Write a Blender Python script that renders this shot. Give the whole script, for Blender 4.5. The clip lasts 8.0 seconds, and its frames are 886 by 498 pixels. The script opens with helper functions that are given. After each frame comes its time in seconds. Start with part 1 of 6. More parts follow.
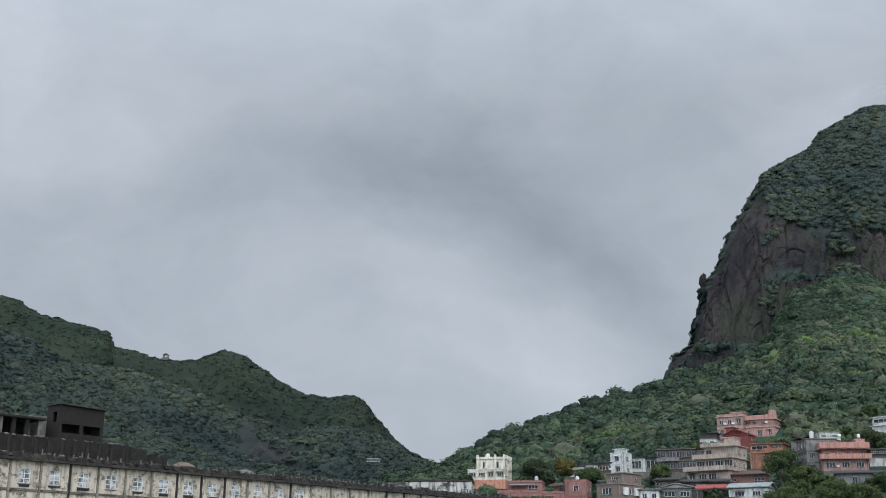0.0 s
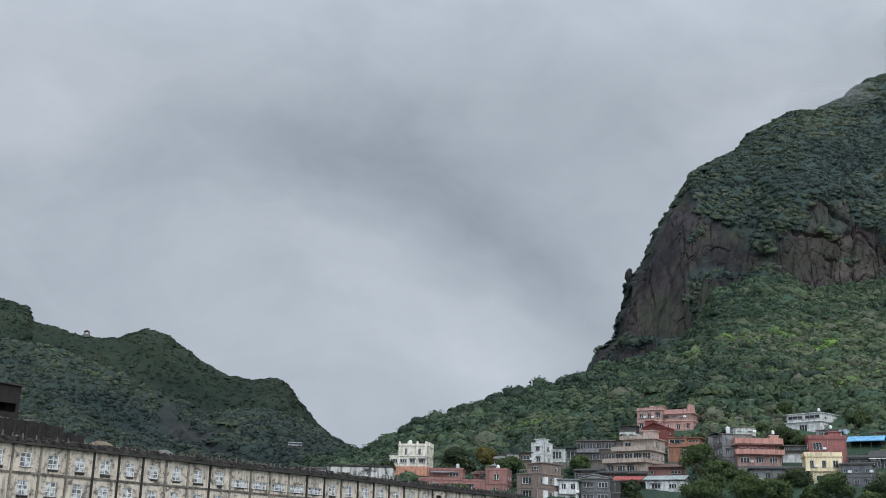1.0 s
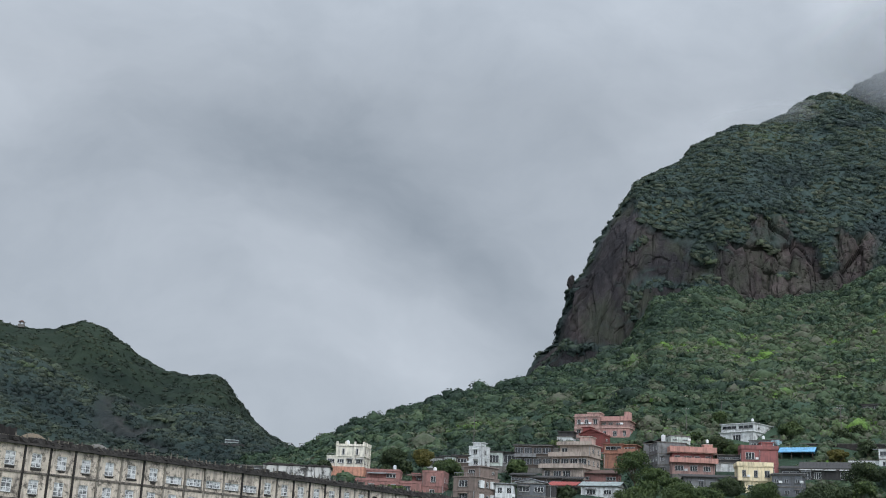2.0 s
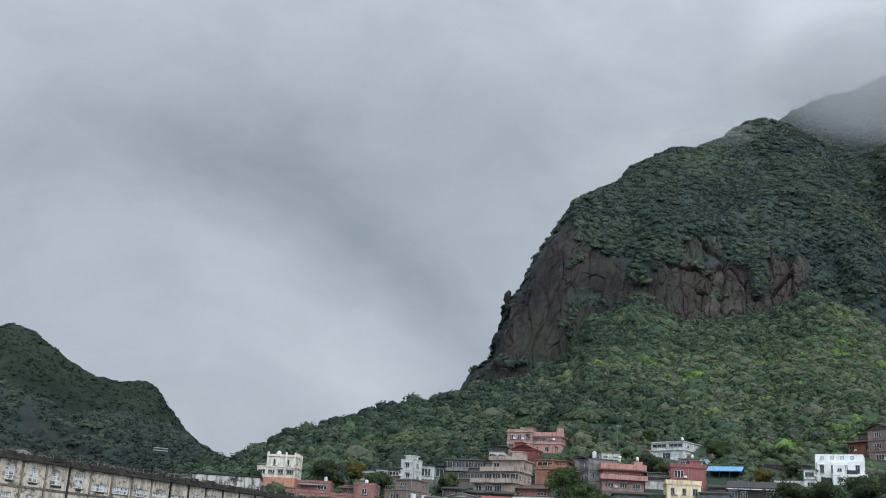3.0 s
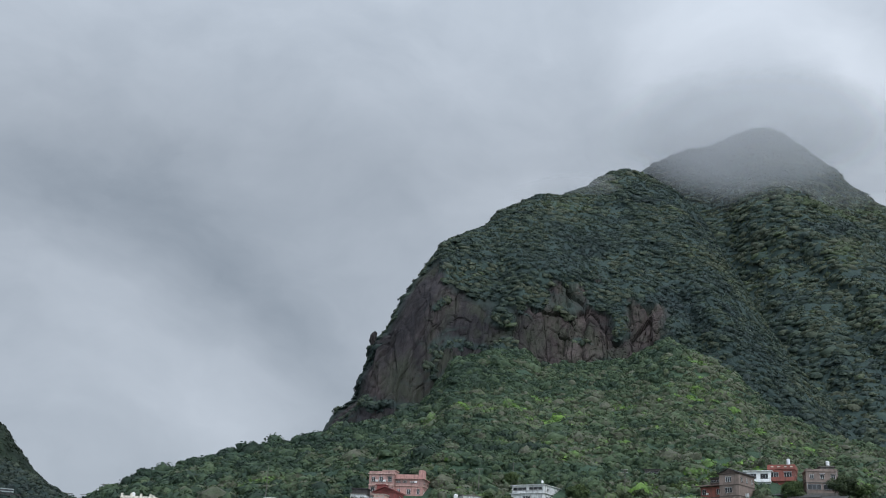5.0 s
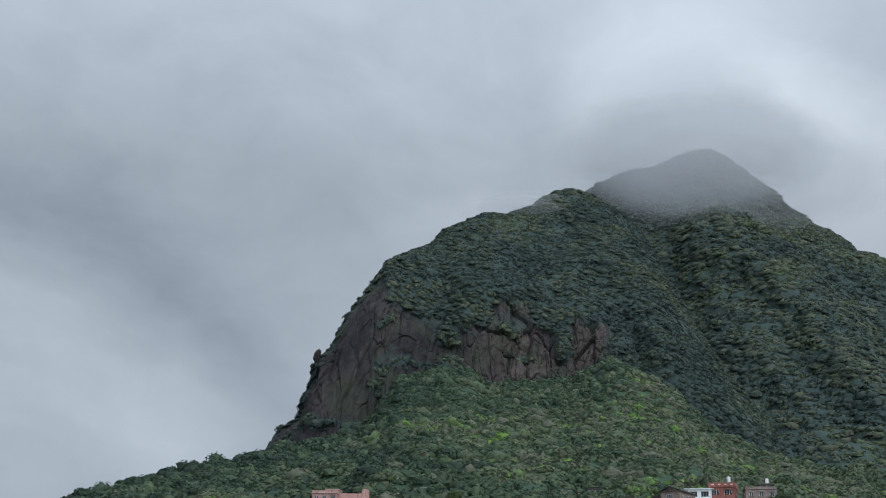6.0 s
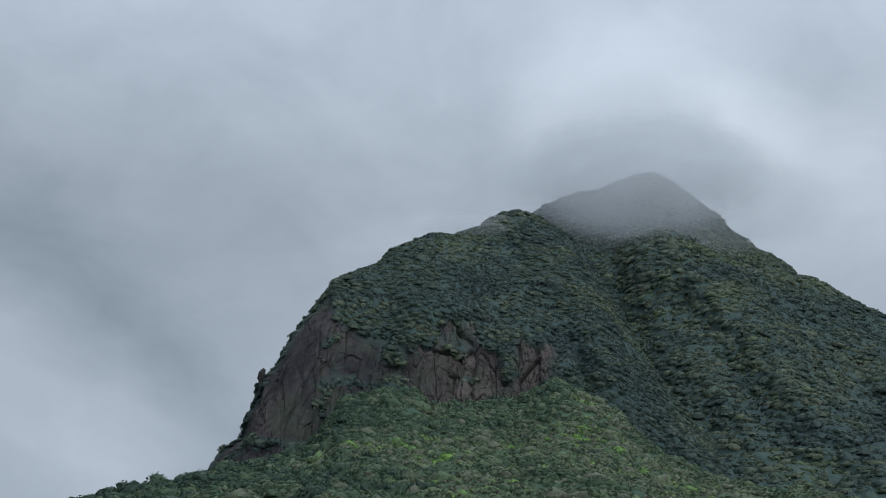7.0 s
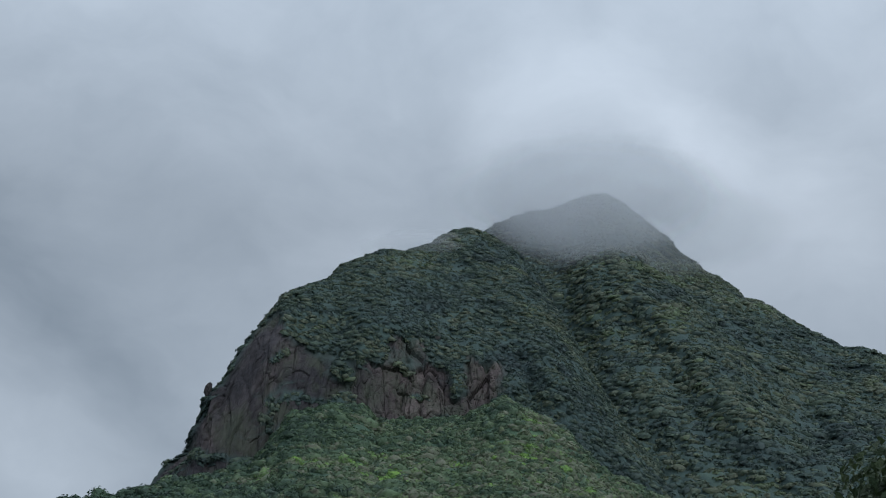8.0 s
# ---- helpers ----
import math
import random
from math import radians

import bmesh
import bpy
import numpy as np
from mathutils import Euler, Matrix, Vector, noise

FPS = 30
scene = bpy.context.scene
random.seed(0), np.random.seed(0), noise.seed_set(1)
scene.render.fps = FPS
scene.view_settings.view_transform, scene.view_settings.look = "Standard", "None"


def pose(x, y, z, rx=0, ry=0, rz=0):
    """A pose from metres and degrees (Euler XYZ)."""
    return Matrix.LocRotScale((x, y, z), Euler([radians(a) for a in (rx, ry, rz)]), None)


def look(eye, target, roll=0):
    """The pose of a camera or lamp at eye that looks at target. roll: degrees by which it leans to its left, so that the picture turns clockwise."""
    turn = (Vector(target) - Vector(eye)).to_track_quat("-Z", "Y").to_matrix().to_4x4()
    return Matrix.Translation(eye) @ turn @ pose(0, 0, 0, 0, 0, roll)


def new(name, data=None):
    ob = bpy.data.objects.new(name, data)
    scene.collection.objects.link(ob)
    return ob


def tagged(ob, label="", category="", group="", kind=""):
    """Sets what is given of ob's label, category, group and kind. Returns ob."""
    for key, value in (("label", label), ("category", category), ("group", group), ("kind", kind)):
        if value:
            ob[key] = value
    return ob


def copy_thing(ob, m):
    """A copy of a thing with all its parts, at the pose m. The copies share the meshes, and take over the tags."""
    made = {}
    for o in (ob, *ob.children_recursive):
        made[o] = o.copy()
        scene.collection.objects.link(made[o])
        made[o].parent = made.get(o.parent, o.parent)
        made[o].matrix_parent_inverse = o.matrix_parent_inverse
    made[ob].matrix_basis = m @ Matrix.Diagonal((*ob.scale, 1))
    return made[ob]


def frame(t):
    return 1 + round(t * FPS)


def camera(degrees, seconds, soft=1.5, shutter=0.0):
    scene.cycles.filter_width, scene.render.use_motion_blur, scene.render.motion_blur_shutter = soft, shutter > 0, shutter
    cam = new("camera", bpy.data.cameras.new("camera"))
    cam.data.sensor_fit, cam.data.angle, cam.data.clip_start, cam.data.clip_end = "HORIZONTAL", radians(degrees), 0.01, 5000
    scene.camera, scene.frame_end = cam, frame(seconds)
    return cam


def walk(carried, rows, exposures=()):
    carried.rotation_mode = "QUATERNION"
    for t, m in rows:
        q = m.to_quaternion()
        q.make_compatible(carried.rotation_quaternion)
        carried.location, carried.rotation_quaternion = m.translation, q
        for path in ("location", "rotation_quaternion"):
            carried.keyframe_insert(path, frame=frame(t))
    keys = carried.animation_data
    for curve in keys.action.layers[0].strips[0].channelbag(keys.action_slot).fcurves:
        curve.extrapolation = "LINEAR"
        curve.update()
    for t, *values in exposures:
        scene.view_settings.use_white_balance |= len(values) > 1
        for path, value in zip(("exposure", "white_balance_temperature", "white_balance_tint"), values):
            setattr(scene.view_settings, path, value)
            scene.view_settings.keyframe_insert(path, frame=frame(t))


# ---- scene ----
EYE = 1.6
cam = camera(43.11, 8.0, soft=1.0)
# seconds, yaw, pitch and roll of a hand-held pan from one standpoint
PAN = [
    (0.0, 0.000, 16.500, 0.500),
    (0.5, -1.836, 16.099, 0.984),
    (1.0, -3.745, 15.896, 1.577),
    (1.5, -5.248, 15.906, 2.124),
    (3.0, -9.946, 16.900, 3.411),
    (3.5, -11.730, 17.464, 3.501),
    (4.0, -13.388, 18.044, 3.405),
    (4.5, -15.114, 18.671, 3.200),
    (5.0, -16.917, 19.348, 2.825),
    (6.5, -21.233, 20.905, 1.978),
    (7.0, -22.716, 21.502, 1.805),
    (7.5, -24.091, 22.031, 1.871),
    (8.0, -25.369, 22.449, 1.962),
]
walk(cam, [(t, pose(0, 0, EYE, 90 + p, 0, y) @ pose(0, 0, 0, 0, 0, r)) for t, y, p, r in PAN],
     exposures=[(0.0, 0.0, 6480, 10), (3.5, 0.0, 6450, 10), (5.0, -0.06, 6380, 10), (6.5, -0.16, 6250, 9), (8.0, -0.24, 6120, 8)])

# ---- sky and light: a closed overcast with a bright wedge low over the gap ----
world = bpy.data.worlds.new("overcast")
scene.world = world
world.use_nodes = True
SUN_EL, SUN_AZ = 46, 165


def bearing(az, r, z=0.0):
    """The point r metres from the standpoint along a compass-like bearing (0 is +y, clockwise)."""
    return Vector((r * math.sin(radians(az)), r * math.cos(radians(az)), z))


def sky_dir(az, el):
    return (math.sin(radians(az)) * math.cos(radians(el)), math.cos(radians(az)) * math.cos(radians(el)), math.sin(radians(el)))


def build_world():
    nt = world.node_tree
    N, L = nt.nodes, nt.links
    N.clear()
    out, bg = N.new("ShaderNodeOutputWorld"), N.new("ShaderNodeBackground")
    tc = N.new("ShaderNodeTexCoord")
    sky = N.new("ShaderNodeTexSky")
    sky.sky_type, sky.sun_disc = "NISHITA", False
    sky.sun_elevation, sky.sun_rotation = radians(SUN_EL), radians(SUN_AZ)

    def mth(op, a, b, c=None):
        n = N.new("ShaderNodeMath")
        n.operation = op
        for i, v in enumerate((a, b, c)):
            if v is None:
                continue
            if isinstance(v, (int, float)):
                n.inputs[i].default_value = v
            else:
                L.new(v, n.inputs[i])
        return n.outputs[0]

    # soft warping of the direction, so that no patch has a plain outline
    warp = N.new("ShaderNodeTexNoise")
    warp.inputs["Scale"].default_value, warp.inputs["Detail"].default_value = 4.2, 5.0
    L.new(tc.outputs["Generated"], warp.inputs["Vector"])
    sub = N.new("ShaderNodeVectorMath")
    sub.operation = "SUBTRACT"
    sub.inputs[1].default_value = (0.5, 0.5, 0.5)
    L.new(warp.outputs["Color"], sub.inputs[0])
    mul = N.new("ShaderNodeVectorMath")
    mul.operation = "MULTIPLY_ADD"
    mul.inputs[1].default_value = (0.20, 0.20, 0.16)
    L.new(sub.outputs[0], mul.inputs[0])
    L.new(tc.outputs["Generated"], mul.inputs[2])
    d = mul.outputs[0]

    def noise_at(scale, detail, stretch, rough=0.5):
        mp = N.new("ShaderNodeMapping")
        mp.inputs["Scale"].default_value = stretch
        L.new(d, mp.inputs["Vector"])
        n = N.new("ShaderNodeTexNoise")
        n.inputs["Scale"].default_value, n.inputs["Detail"].default_value = scale, detail
        n.inputs["Roughness"].default_value = rough
        L.new(mp.outputs[0], n.inputs["Vector"])
        return n.outputs["Fac"]

    def along(vec, size):
        dot = N.new("ShaderNodeVectorMath")
        dot.operation = "DOT_PRODUCT"
        L.new(d, dot.inputs[0])
        dot.inputs[1].default_value = vec / radians(size)
        return dot.outputs["Value"]

    def patch(az, el, long, wide, slant, gain):
        """A soft lighter or darker streak of cloud round a direction."""
        c = Vector(sky_dir(az, el))
        e = Vector((math.cos(radians(az)), -math.sin(radians(az)), 0))
        n = e.cross(c)
        q = radians(slant)
        p, w = along(e * math.cos(q) + n * math.sin(q), long), along(n * math.cos(q) - e * math.sin(q), wide)
        fall = mth("EXPONENT", mth("MULTIPLY", mth("MULTIPLY_ADD", p, p, mth("MULTIPLY", w, w)), -0.7), 0)
        front = mth("GREATER_THAN", along(c, 57.3), 0.5)
        return mth("MULTIPLY", mth("MULTIPLY", fall, front), gain * 0.62)

    v = mth("MULTIPLY_ADD", noise_at(2.8, 4, (1, 1, 3.4), 0.5), 0.24, 0.88)
    v = mth("MULTIPLY_ADD", noise_at(6.0, 6, (1, 1, 2.0), 0.55), 0.55, v)
    v = mth("MULTIPLY_ADD", noise_at(15.0, 5, (1, 1, 1.6), 0.55), 0.20, v)
    v = mth("SUBTRACT", v, 0.375)
    sep = N.new("ShaderNodeSeparateXYZ")
    L.new(tc.outputs["Generated"], sep.inputs[0])
    for streak in SKY_PATCHES:
        v = mth("ADD", v, patch(*streak))
    tint = N.new("ShaderNodeMix")
    tint.data_type = "RGBA"
    tint.inputs["A"].default_value = (0.250, 0.290, 0.338, 1)
    tint.inputs["B"].default_value = (0.585, 0.635, 0.700, 1)
    mr = N.new("ShaderNodeMapRange")
    mr.inputs["From Min"].default_value, mr.inputs["From Max"].default_value = 0.55, 1.60
    L.new(v, mr.inputs["Value"])
    L.new(mr.outputs[0], tint.inputs["Factor"])
    mixer = N.new("ShaderNodeMix")
    mixer.data_type, mixer.blend_type = "RGBA", "ADD"
    mixer.inputs["Factor"].default_value = 0.004
    L.new(tint.outputs["Result"], mixer.inputs["A"])
    L.new(sky.outputs[0], mixer.inputs["B"])
    L.new(mixer.outputs["Result"], bg.inputs["Color"])
    high = N.new("ShaderNodeMapRange")  # an overcast sky grows brighter towards the zenith
    high.inputs["From Min"].default_value, high.inputs["From Max"].default_value = 0.40, 1.0
    high.inputs["To Min"].default_value, high.inputs["To Max"].default_value = SKY_STRENGTH, SKY_STRENGTH * 2.3
    L.new(sep.outputs["Z"], high.inputs["Value"])
    rear = N.new("ShaderNodeMapRange")  # thinner cloud on the sun's side
    rear.interpolation_type = "SMOOTHSTEP"
    rear.inputs["From Min"].default_value, rear.inputs["From Max"].default_value = 0.1, -0.75
    rear.inputs["To Min"].default_value, rear.inputs["To Max"].default_value = 0.0, SKY_STRENGTH * 1.9
    L.new(sep.outputs["Y"], rear.inputs["Value"])
    L.new(mth("ADD", high.outputs[0], rear.outputs[0]), bg.inputs["Strength"])
    L.new(bg.outputs[0], out.inputs["Surface"])


SKY_STRENGTH = 1.1
SKY_PATCHES = [  # bearing, rise, half length, half width, slant (degrees), gain
    (-19.7, 22.3, 9.1, 4.1, -10, 0.42), (-13.7, 19.1, 11.5, 2.5, 8, -0.2), (-2.0, 19.7, 9.1, 3.0, 10, -0.16), (-8.4, 25.1, 7.1, 1.9, 0, -0.1), (3.6, 24.8, 5.5, 2.5, -14, 0.06),
    (-0.7, 13.1, 7.1, 3.0, 0, 0.10), (3.4, 11.4, 9.1, 2.2, -24, 0.16), (10.2, 14.7, 7.1, 1.6, -42, -0.17), (14.0, 19.3, 6.0, 3.3, 30, 0.02), (6.8, 17.9, 6.6, 2.5, -30, -0.08),
    (-20.7, 14.5, 7.1, 2.2, 0, 0.06), (2.2, 26.3, 8.2, 1.6, -5, 0.1), (18.7, 27.1, 7.1, 2.5, 23, 0.14), (28.1, 27.4, 5.5, 2.2, 34, 0.22), (-5.2, 19.6, 7.1, 2.2, -22, -0.08),
    (8.0, 21.4, 5.5, 1.1, -32, 0.1), (8.7, 14.8, 7.1, 1.6, -47, -0.12), (2.2, 13.1, 8.2, 2.2, -32, 0.10), (25.6, 28.3, 4.1, 1.9, 73, -0.1), (30.0, 29.4, 2.5, 2.5, 73, 0.14),
    (36.3, 25.9, 3.0, 3.3, -57, 0.3), (33.1, 26.2, 3.0, 1.4, -17, -0.12), (3.9, 23.4, 6.3, 3.3, 22, -0.18), (14.4, 27.8, 7.1, 1.6, 32, 0.04), (20.4, 29.1, 3.0, 2.7, 72, -0.1),
    (33.5, 31.3, 4.4, 1.9, 32, 0.24), (36.9, 27.2, 4.1, 1.6, -43, 0.26), (28.9, 27.4, 4.4, 1.9, 32, -0.1), (43.7, 24.0, 6.6, 3.4, -28, 0.75), (40.8, 29.5, 3.3, 1.6, -58, -0.12),
    (48.6, 31.8, 4.1, 3.8, 2, 0.32), (48.2, 26.7, 2.5, 2.5, 2, -0.05), (33.0, 26.4, 4.2, 1.8, 0, -0.14), (-1.0, 22.0, 9.0, 3.0, -5, -0.10), (14.0, 23.0, 6.0, 3.6, 35, -0.20), (-13.0, 15.0, 11.0, 3.5, 0, -0.20), (2.0, 17.0, 6.0, 3.0, -30, -0.10),
]
build_world()
sun = new("sun", bpy.data.lights.new("sun", "SUN"))
sun.data.energy, sun.data.angle, sun.data.color = 1.5, radians(50), (1.0, 0.97, 0.93)
sun.matrix_world = look(Vector(sky_dir(SUN_AZ, SUN_EL)) * 100, (0, 0, 0))


# ---- materials ----
def nodes_of(name):
    m = bpy.data.materials.new(name)
    m.use_nodes = True
    return m, m.node_tree.nodes, m.node_tree.links, m.node_tree.nodes["Principled BSDF"]


def ramp(N, L, fac, stops):
    r = N.new("ShaderNodeValToRGB")
    el = r.color_ramp.elements
    el[0].position, el[0].color = stops[0][0], (*stops[0][1], 1)
    el[1].position, el[1].color = stops[-1][0], (*stops[-1][1], 1)
    for p, c in stops[1:-1]:
        e = el.new(p)
        e.color = (*c, 1)
    L.new(fac, r.inputs["Fac"])
    return r.outputs["Color"]


def tex_noise(N, L, scale, detail=4, rough=0.55, stretch=(1, 1, 1), coord="Object"):
    tc, mp, n = N.new("ShaderNodeTexCoord"), N.new("ShaderNodeMapping"), N.new("ShaderNodeTexNoise")
    mp.inputs["Scale"].default_value = stretch
    n.inputs["Scale"].default_value, n.inputs["Detail"].default_value, n.inputs["Roughness"].default_value = scale, detail, rough
    info, shift = N.new("ShaderNodeObjectInfo"), N.new("ShaderNodeVectorMath")
    shift.operation = "MULTIPLY_ADD"
    shift.inputs[1].default_value = (61.0, 37.0, 83.0)
    L.new(info.outputs["Random"], shift.inputs[0])
    L.new(tc.outputs[coord], shift.inputs[2])
    L.new(shift.outputs[0], mp.inputs["Vector"])
    L.new(mp.outputs[0], n.inputs["Vector"])
    return n.outputs["Fac"]


def mix(N, L, fac, a, b, blend="MIX"):
    n = N.new("ShaderNodeMix")
    n.data_type, n.blend_type = "RGBA", blend
    for key, v in (("Factor", fac), ("A", a), ("B", b)):
        if isinstance(v, (int, float)):
            n.inputs[key].default_value = v
        elif isinstance(v, tuple):
            n.inputs[key].default_value = (*v, 1)
        else:
            L.new(v, n.inputs[key])
    return n.outputs["Result"]


def bump(N, L, b, height, strength, dist):
    n = N.new("ShaderNodeBump")
    n.inputs["Strength"].default_value, n.inputs["Distance"].default_value = strength, dist
    L.new(height, n.inputs["Height"])
    L.new(n.outputs[0], b.inputs["Normal"])
    return n


def attr(N, name):
    a = N.new("ShaderNodeAttribute")
    a.attribute_name = name
    return a.outputs["Fac"]


def slope_material(name, greens, rough=0.9):
    """Wooded slope with bare rock where the 'rock' attribute says so; 'tint' differs from crown to crown and carries
    the shade of the gaps.
    """
    m, N, L, b = nodes_of(name)
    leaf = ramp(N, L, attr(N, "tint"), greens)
    fine = tex_noise(N, L, 0.9, 6, 0.7)
    leaf = mix(N, L, 1.0, leaf, ramp(N, L, fine, [(0.28, (0.72, 0.72, 0.72)), (0.72, (1.28, 1.28, 1.25))]), "MULTIPLY")
    streak = tex_noise(N, L, 0.045, 8, 0.62, (1, 1, 0.38))
    grain = tex_noise(N, L, 0.30, 6, 0.65, (1, 1, 0.45))
    stone = ramp(N, L, streak, [(0.30, (0.011, 0.011, 0.013)), (0.46, (0.021, 0.020, 0.023)), (0.58, (0.032, 0.029, 0.032)), (0.76, (0.058, 0.052, 0.053))])
    stone = mix(N, L, attr(N, "ruddy"), stone, ramp(N, L, streak, [(0.32, (0.022, 0.019, 0.020)), (0.50, (0.047, 0.038, 0.037)), (0.72, (0.100, 0.083, 0.078))]))
    stone = mix(N, L, 1.0, stone, ramp(N, L, grain, [(0.3, (0.50, 0.50, 0.50)), (0.7, (1.45, 1.45, 1.45))]), "MULTIPLY")
    lichen = ramp(N, L, tex_noise(N, L, 0.028, 7, 0.7, (1, 1, 0.7)), [(0.47, (0, 0, 0)), (0.60, (0.7, 0.7, 0.7))])
    stone = mix(N, L, lichen, stone, (0.034, 0.041, 0.028))
    col = mix(N, L, attr(N, "rock"), leaf, stone)
    L.new(col, b.inputs["Base Color"])
    b.inputs["Roughness"].default_value = 0.85
    b.inputs["Specular IOR Level"].default_value = 0.15
    bump(N, L, b, fine, 0.6, rough)
    return m


GREENS = [(0.00, (0.023, 0.042, 0.033)), (0.30, (0.046, 0.080, 0.050)), (0.52, (0.084, 0.126, 0.065)), (0.68, (0.127, 0.131, 0.100)), (0.80, (0.117, 0.161, 0.076)), (0.90, (0.115, 0.205, 0.063)), (1.00, (0.175, 0.300, 0.067))]
# Aerial haze of the distant slopes is put into these greens as extra blue.
HAZED_GREENS = [(0.00, (0.024, 0.038, 0.040)), (0.35, (0.037, 0.058, 0.052)), (0.60, (0.056, 0.082, 0.058)), (0.80, (0.089, 0.102, 0.071)), (1.00, (0.086, 0.120, 0.064))]
wood_near = slope_material("wooded_foothill", GREENS)
wood_far = slope_material("wooded_mountain", HAZED_GREENS, 0.5)
RIDGE_GREENS = [(0.0, (0.011, 0.020, 0.015)), (0.4, (0.025, 0.039, 0.025)), (0.75, (0.043, 0.057, 0.033)), (1.0, (0.070, 0.080, 0.045))]
wood_ridge = slope_material("wooded_ridge", RIDGE_GREENS, 0.5)
SPUR_GREENS = [(0.0, (0.017, 0.029, 0.029)), (0.35, (0.036, 0.054, 0.045)), (0.6, (0.062, 0.081, 0.058)), (0.8, (0.081, 0.104, 0.068)), (1.0, (0.102, 0.152, 0.072))]
wood_spur = slope_material("wooded_spur", SPUR_GREENS)


# ---- terrain, lofted between lines of the slope: each line is (bearing, distance, rise in degrees) ----
def hash2(i, j, k):
    h = np.sin(i * 127.1 + j * 311.7 + k * 74.7) * 43758.5453
    return h - np.floor(h)


def vnoise(x, y, k=0):
    xi, yi = np.floor(x), np.floor(y)
    fx, fy = x - xi, y - yi
    fx, fy = fx * fx * (3 - 2 * fx), fy * fy * (3 - 2 * fy)
    a, b = hash2(xi, yi, k), hash2(xi + 1, yi, k)
    c, d = hash2(xi, yi + 1, k), hash2(xi + 1, yi + 1, k)
    return (a * (1 - fx) + b * fx) * (1 - fy) + (c * (1 - fx) + d * fx) * fy


def fbm(x, y, k=0, octaves=4):
    v, amp, tot = 0, 1.0, 0
    for o in range(octaves):
        v = v + amp * vnoise(x * 2 ** o, y * 2 ** o, k + 7 * o)
        tot += amp
        amp *= 0.5
    return v / tot


def crowns(u, v, size, k):
    """Domed tree crowns on a jittered lattice: height 0..1 and a random number for each crown."""
    gu, gv = np.floor(u / size), np.floor(v / size)
    best, tint = np.zeros_like(u), np.zeros_like(u)
    for di in (-1, 0, 1):
        for dj in (-1, 0, 1):
            i, j = gu + di, gv + dj
            cu = (i + 0.15 + 0.7 * hash2(i, j, k)) * size
            cv = (j + 0.15 + 0.7 * hash2(i, j, k + 1)) * size
            rad = size * (0.55 + 0.45 * hash2(i, j, k + 2))
            d2 = ((u - cu) ** 2 + (v - cv) ** 2) / rad ** 2
            h = np.sqrt(np.clip(1 - d2, 0, 1)) * (0.5 + 0.5 * hash2(i, j, k + 3))
            win = h > best
            best = np.where(win, h, best)
            tint = np.where(win, hash2(i, j, k + 4), tint)
    return best, tint


def blocks(u, v, su, sv, k):
    """Upright blocks of rock: a random depth for each, and how near a cleft a place lies."""
    gu, gv = np.floor(u / su), np.floor(v / sv)
    d1, d2, val = np.full_like(u, 9.0), np.full_like(u, 9.0), np.zeros_like(u)
    for di in (-1, 0, 1):
        for dj in (-1, 0, 1):
            i, j = gu + di, gv + dj
            d = np.hypot(u / su - (i + hash2(i, j, k)), v / sv - (j + hash2(i, j, k + 1)))
            near = d < d1
            d2 = np.where(near, d1, np.minimum(d2, d))
            val = np.where(near, hash2(i, j, k + 2), val)
            d1 = np.where(near, d, d1)
    return val, np.clip(1 - (d2 - d1) * 6, 0, 1)


def line_at(line, az):
    a = np.array(line, float)
    return np.interp(az, a[:, 0], a[:, 1]), np.interp(az, a[:, 0], a[:, 2])


SLOPES = {}


def line_distance(az, el, line):
    """Degrees from each place to a bent line of (bearing, rise)."""
    best = np.full(az.shape, 99.0)
    for (a0, e0), (a1, e1) in zip(line, line[1:]):
        da, de = a1 - a0, e1 - e0
        q = np.clip(((az - a0) * da + (el - e0) * de) / (da * da + de * de), 0, 1)
        best = np.minimum(best, np.hypot(az - a0 - q * da, el - e0 - q * de))
    return best


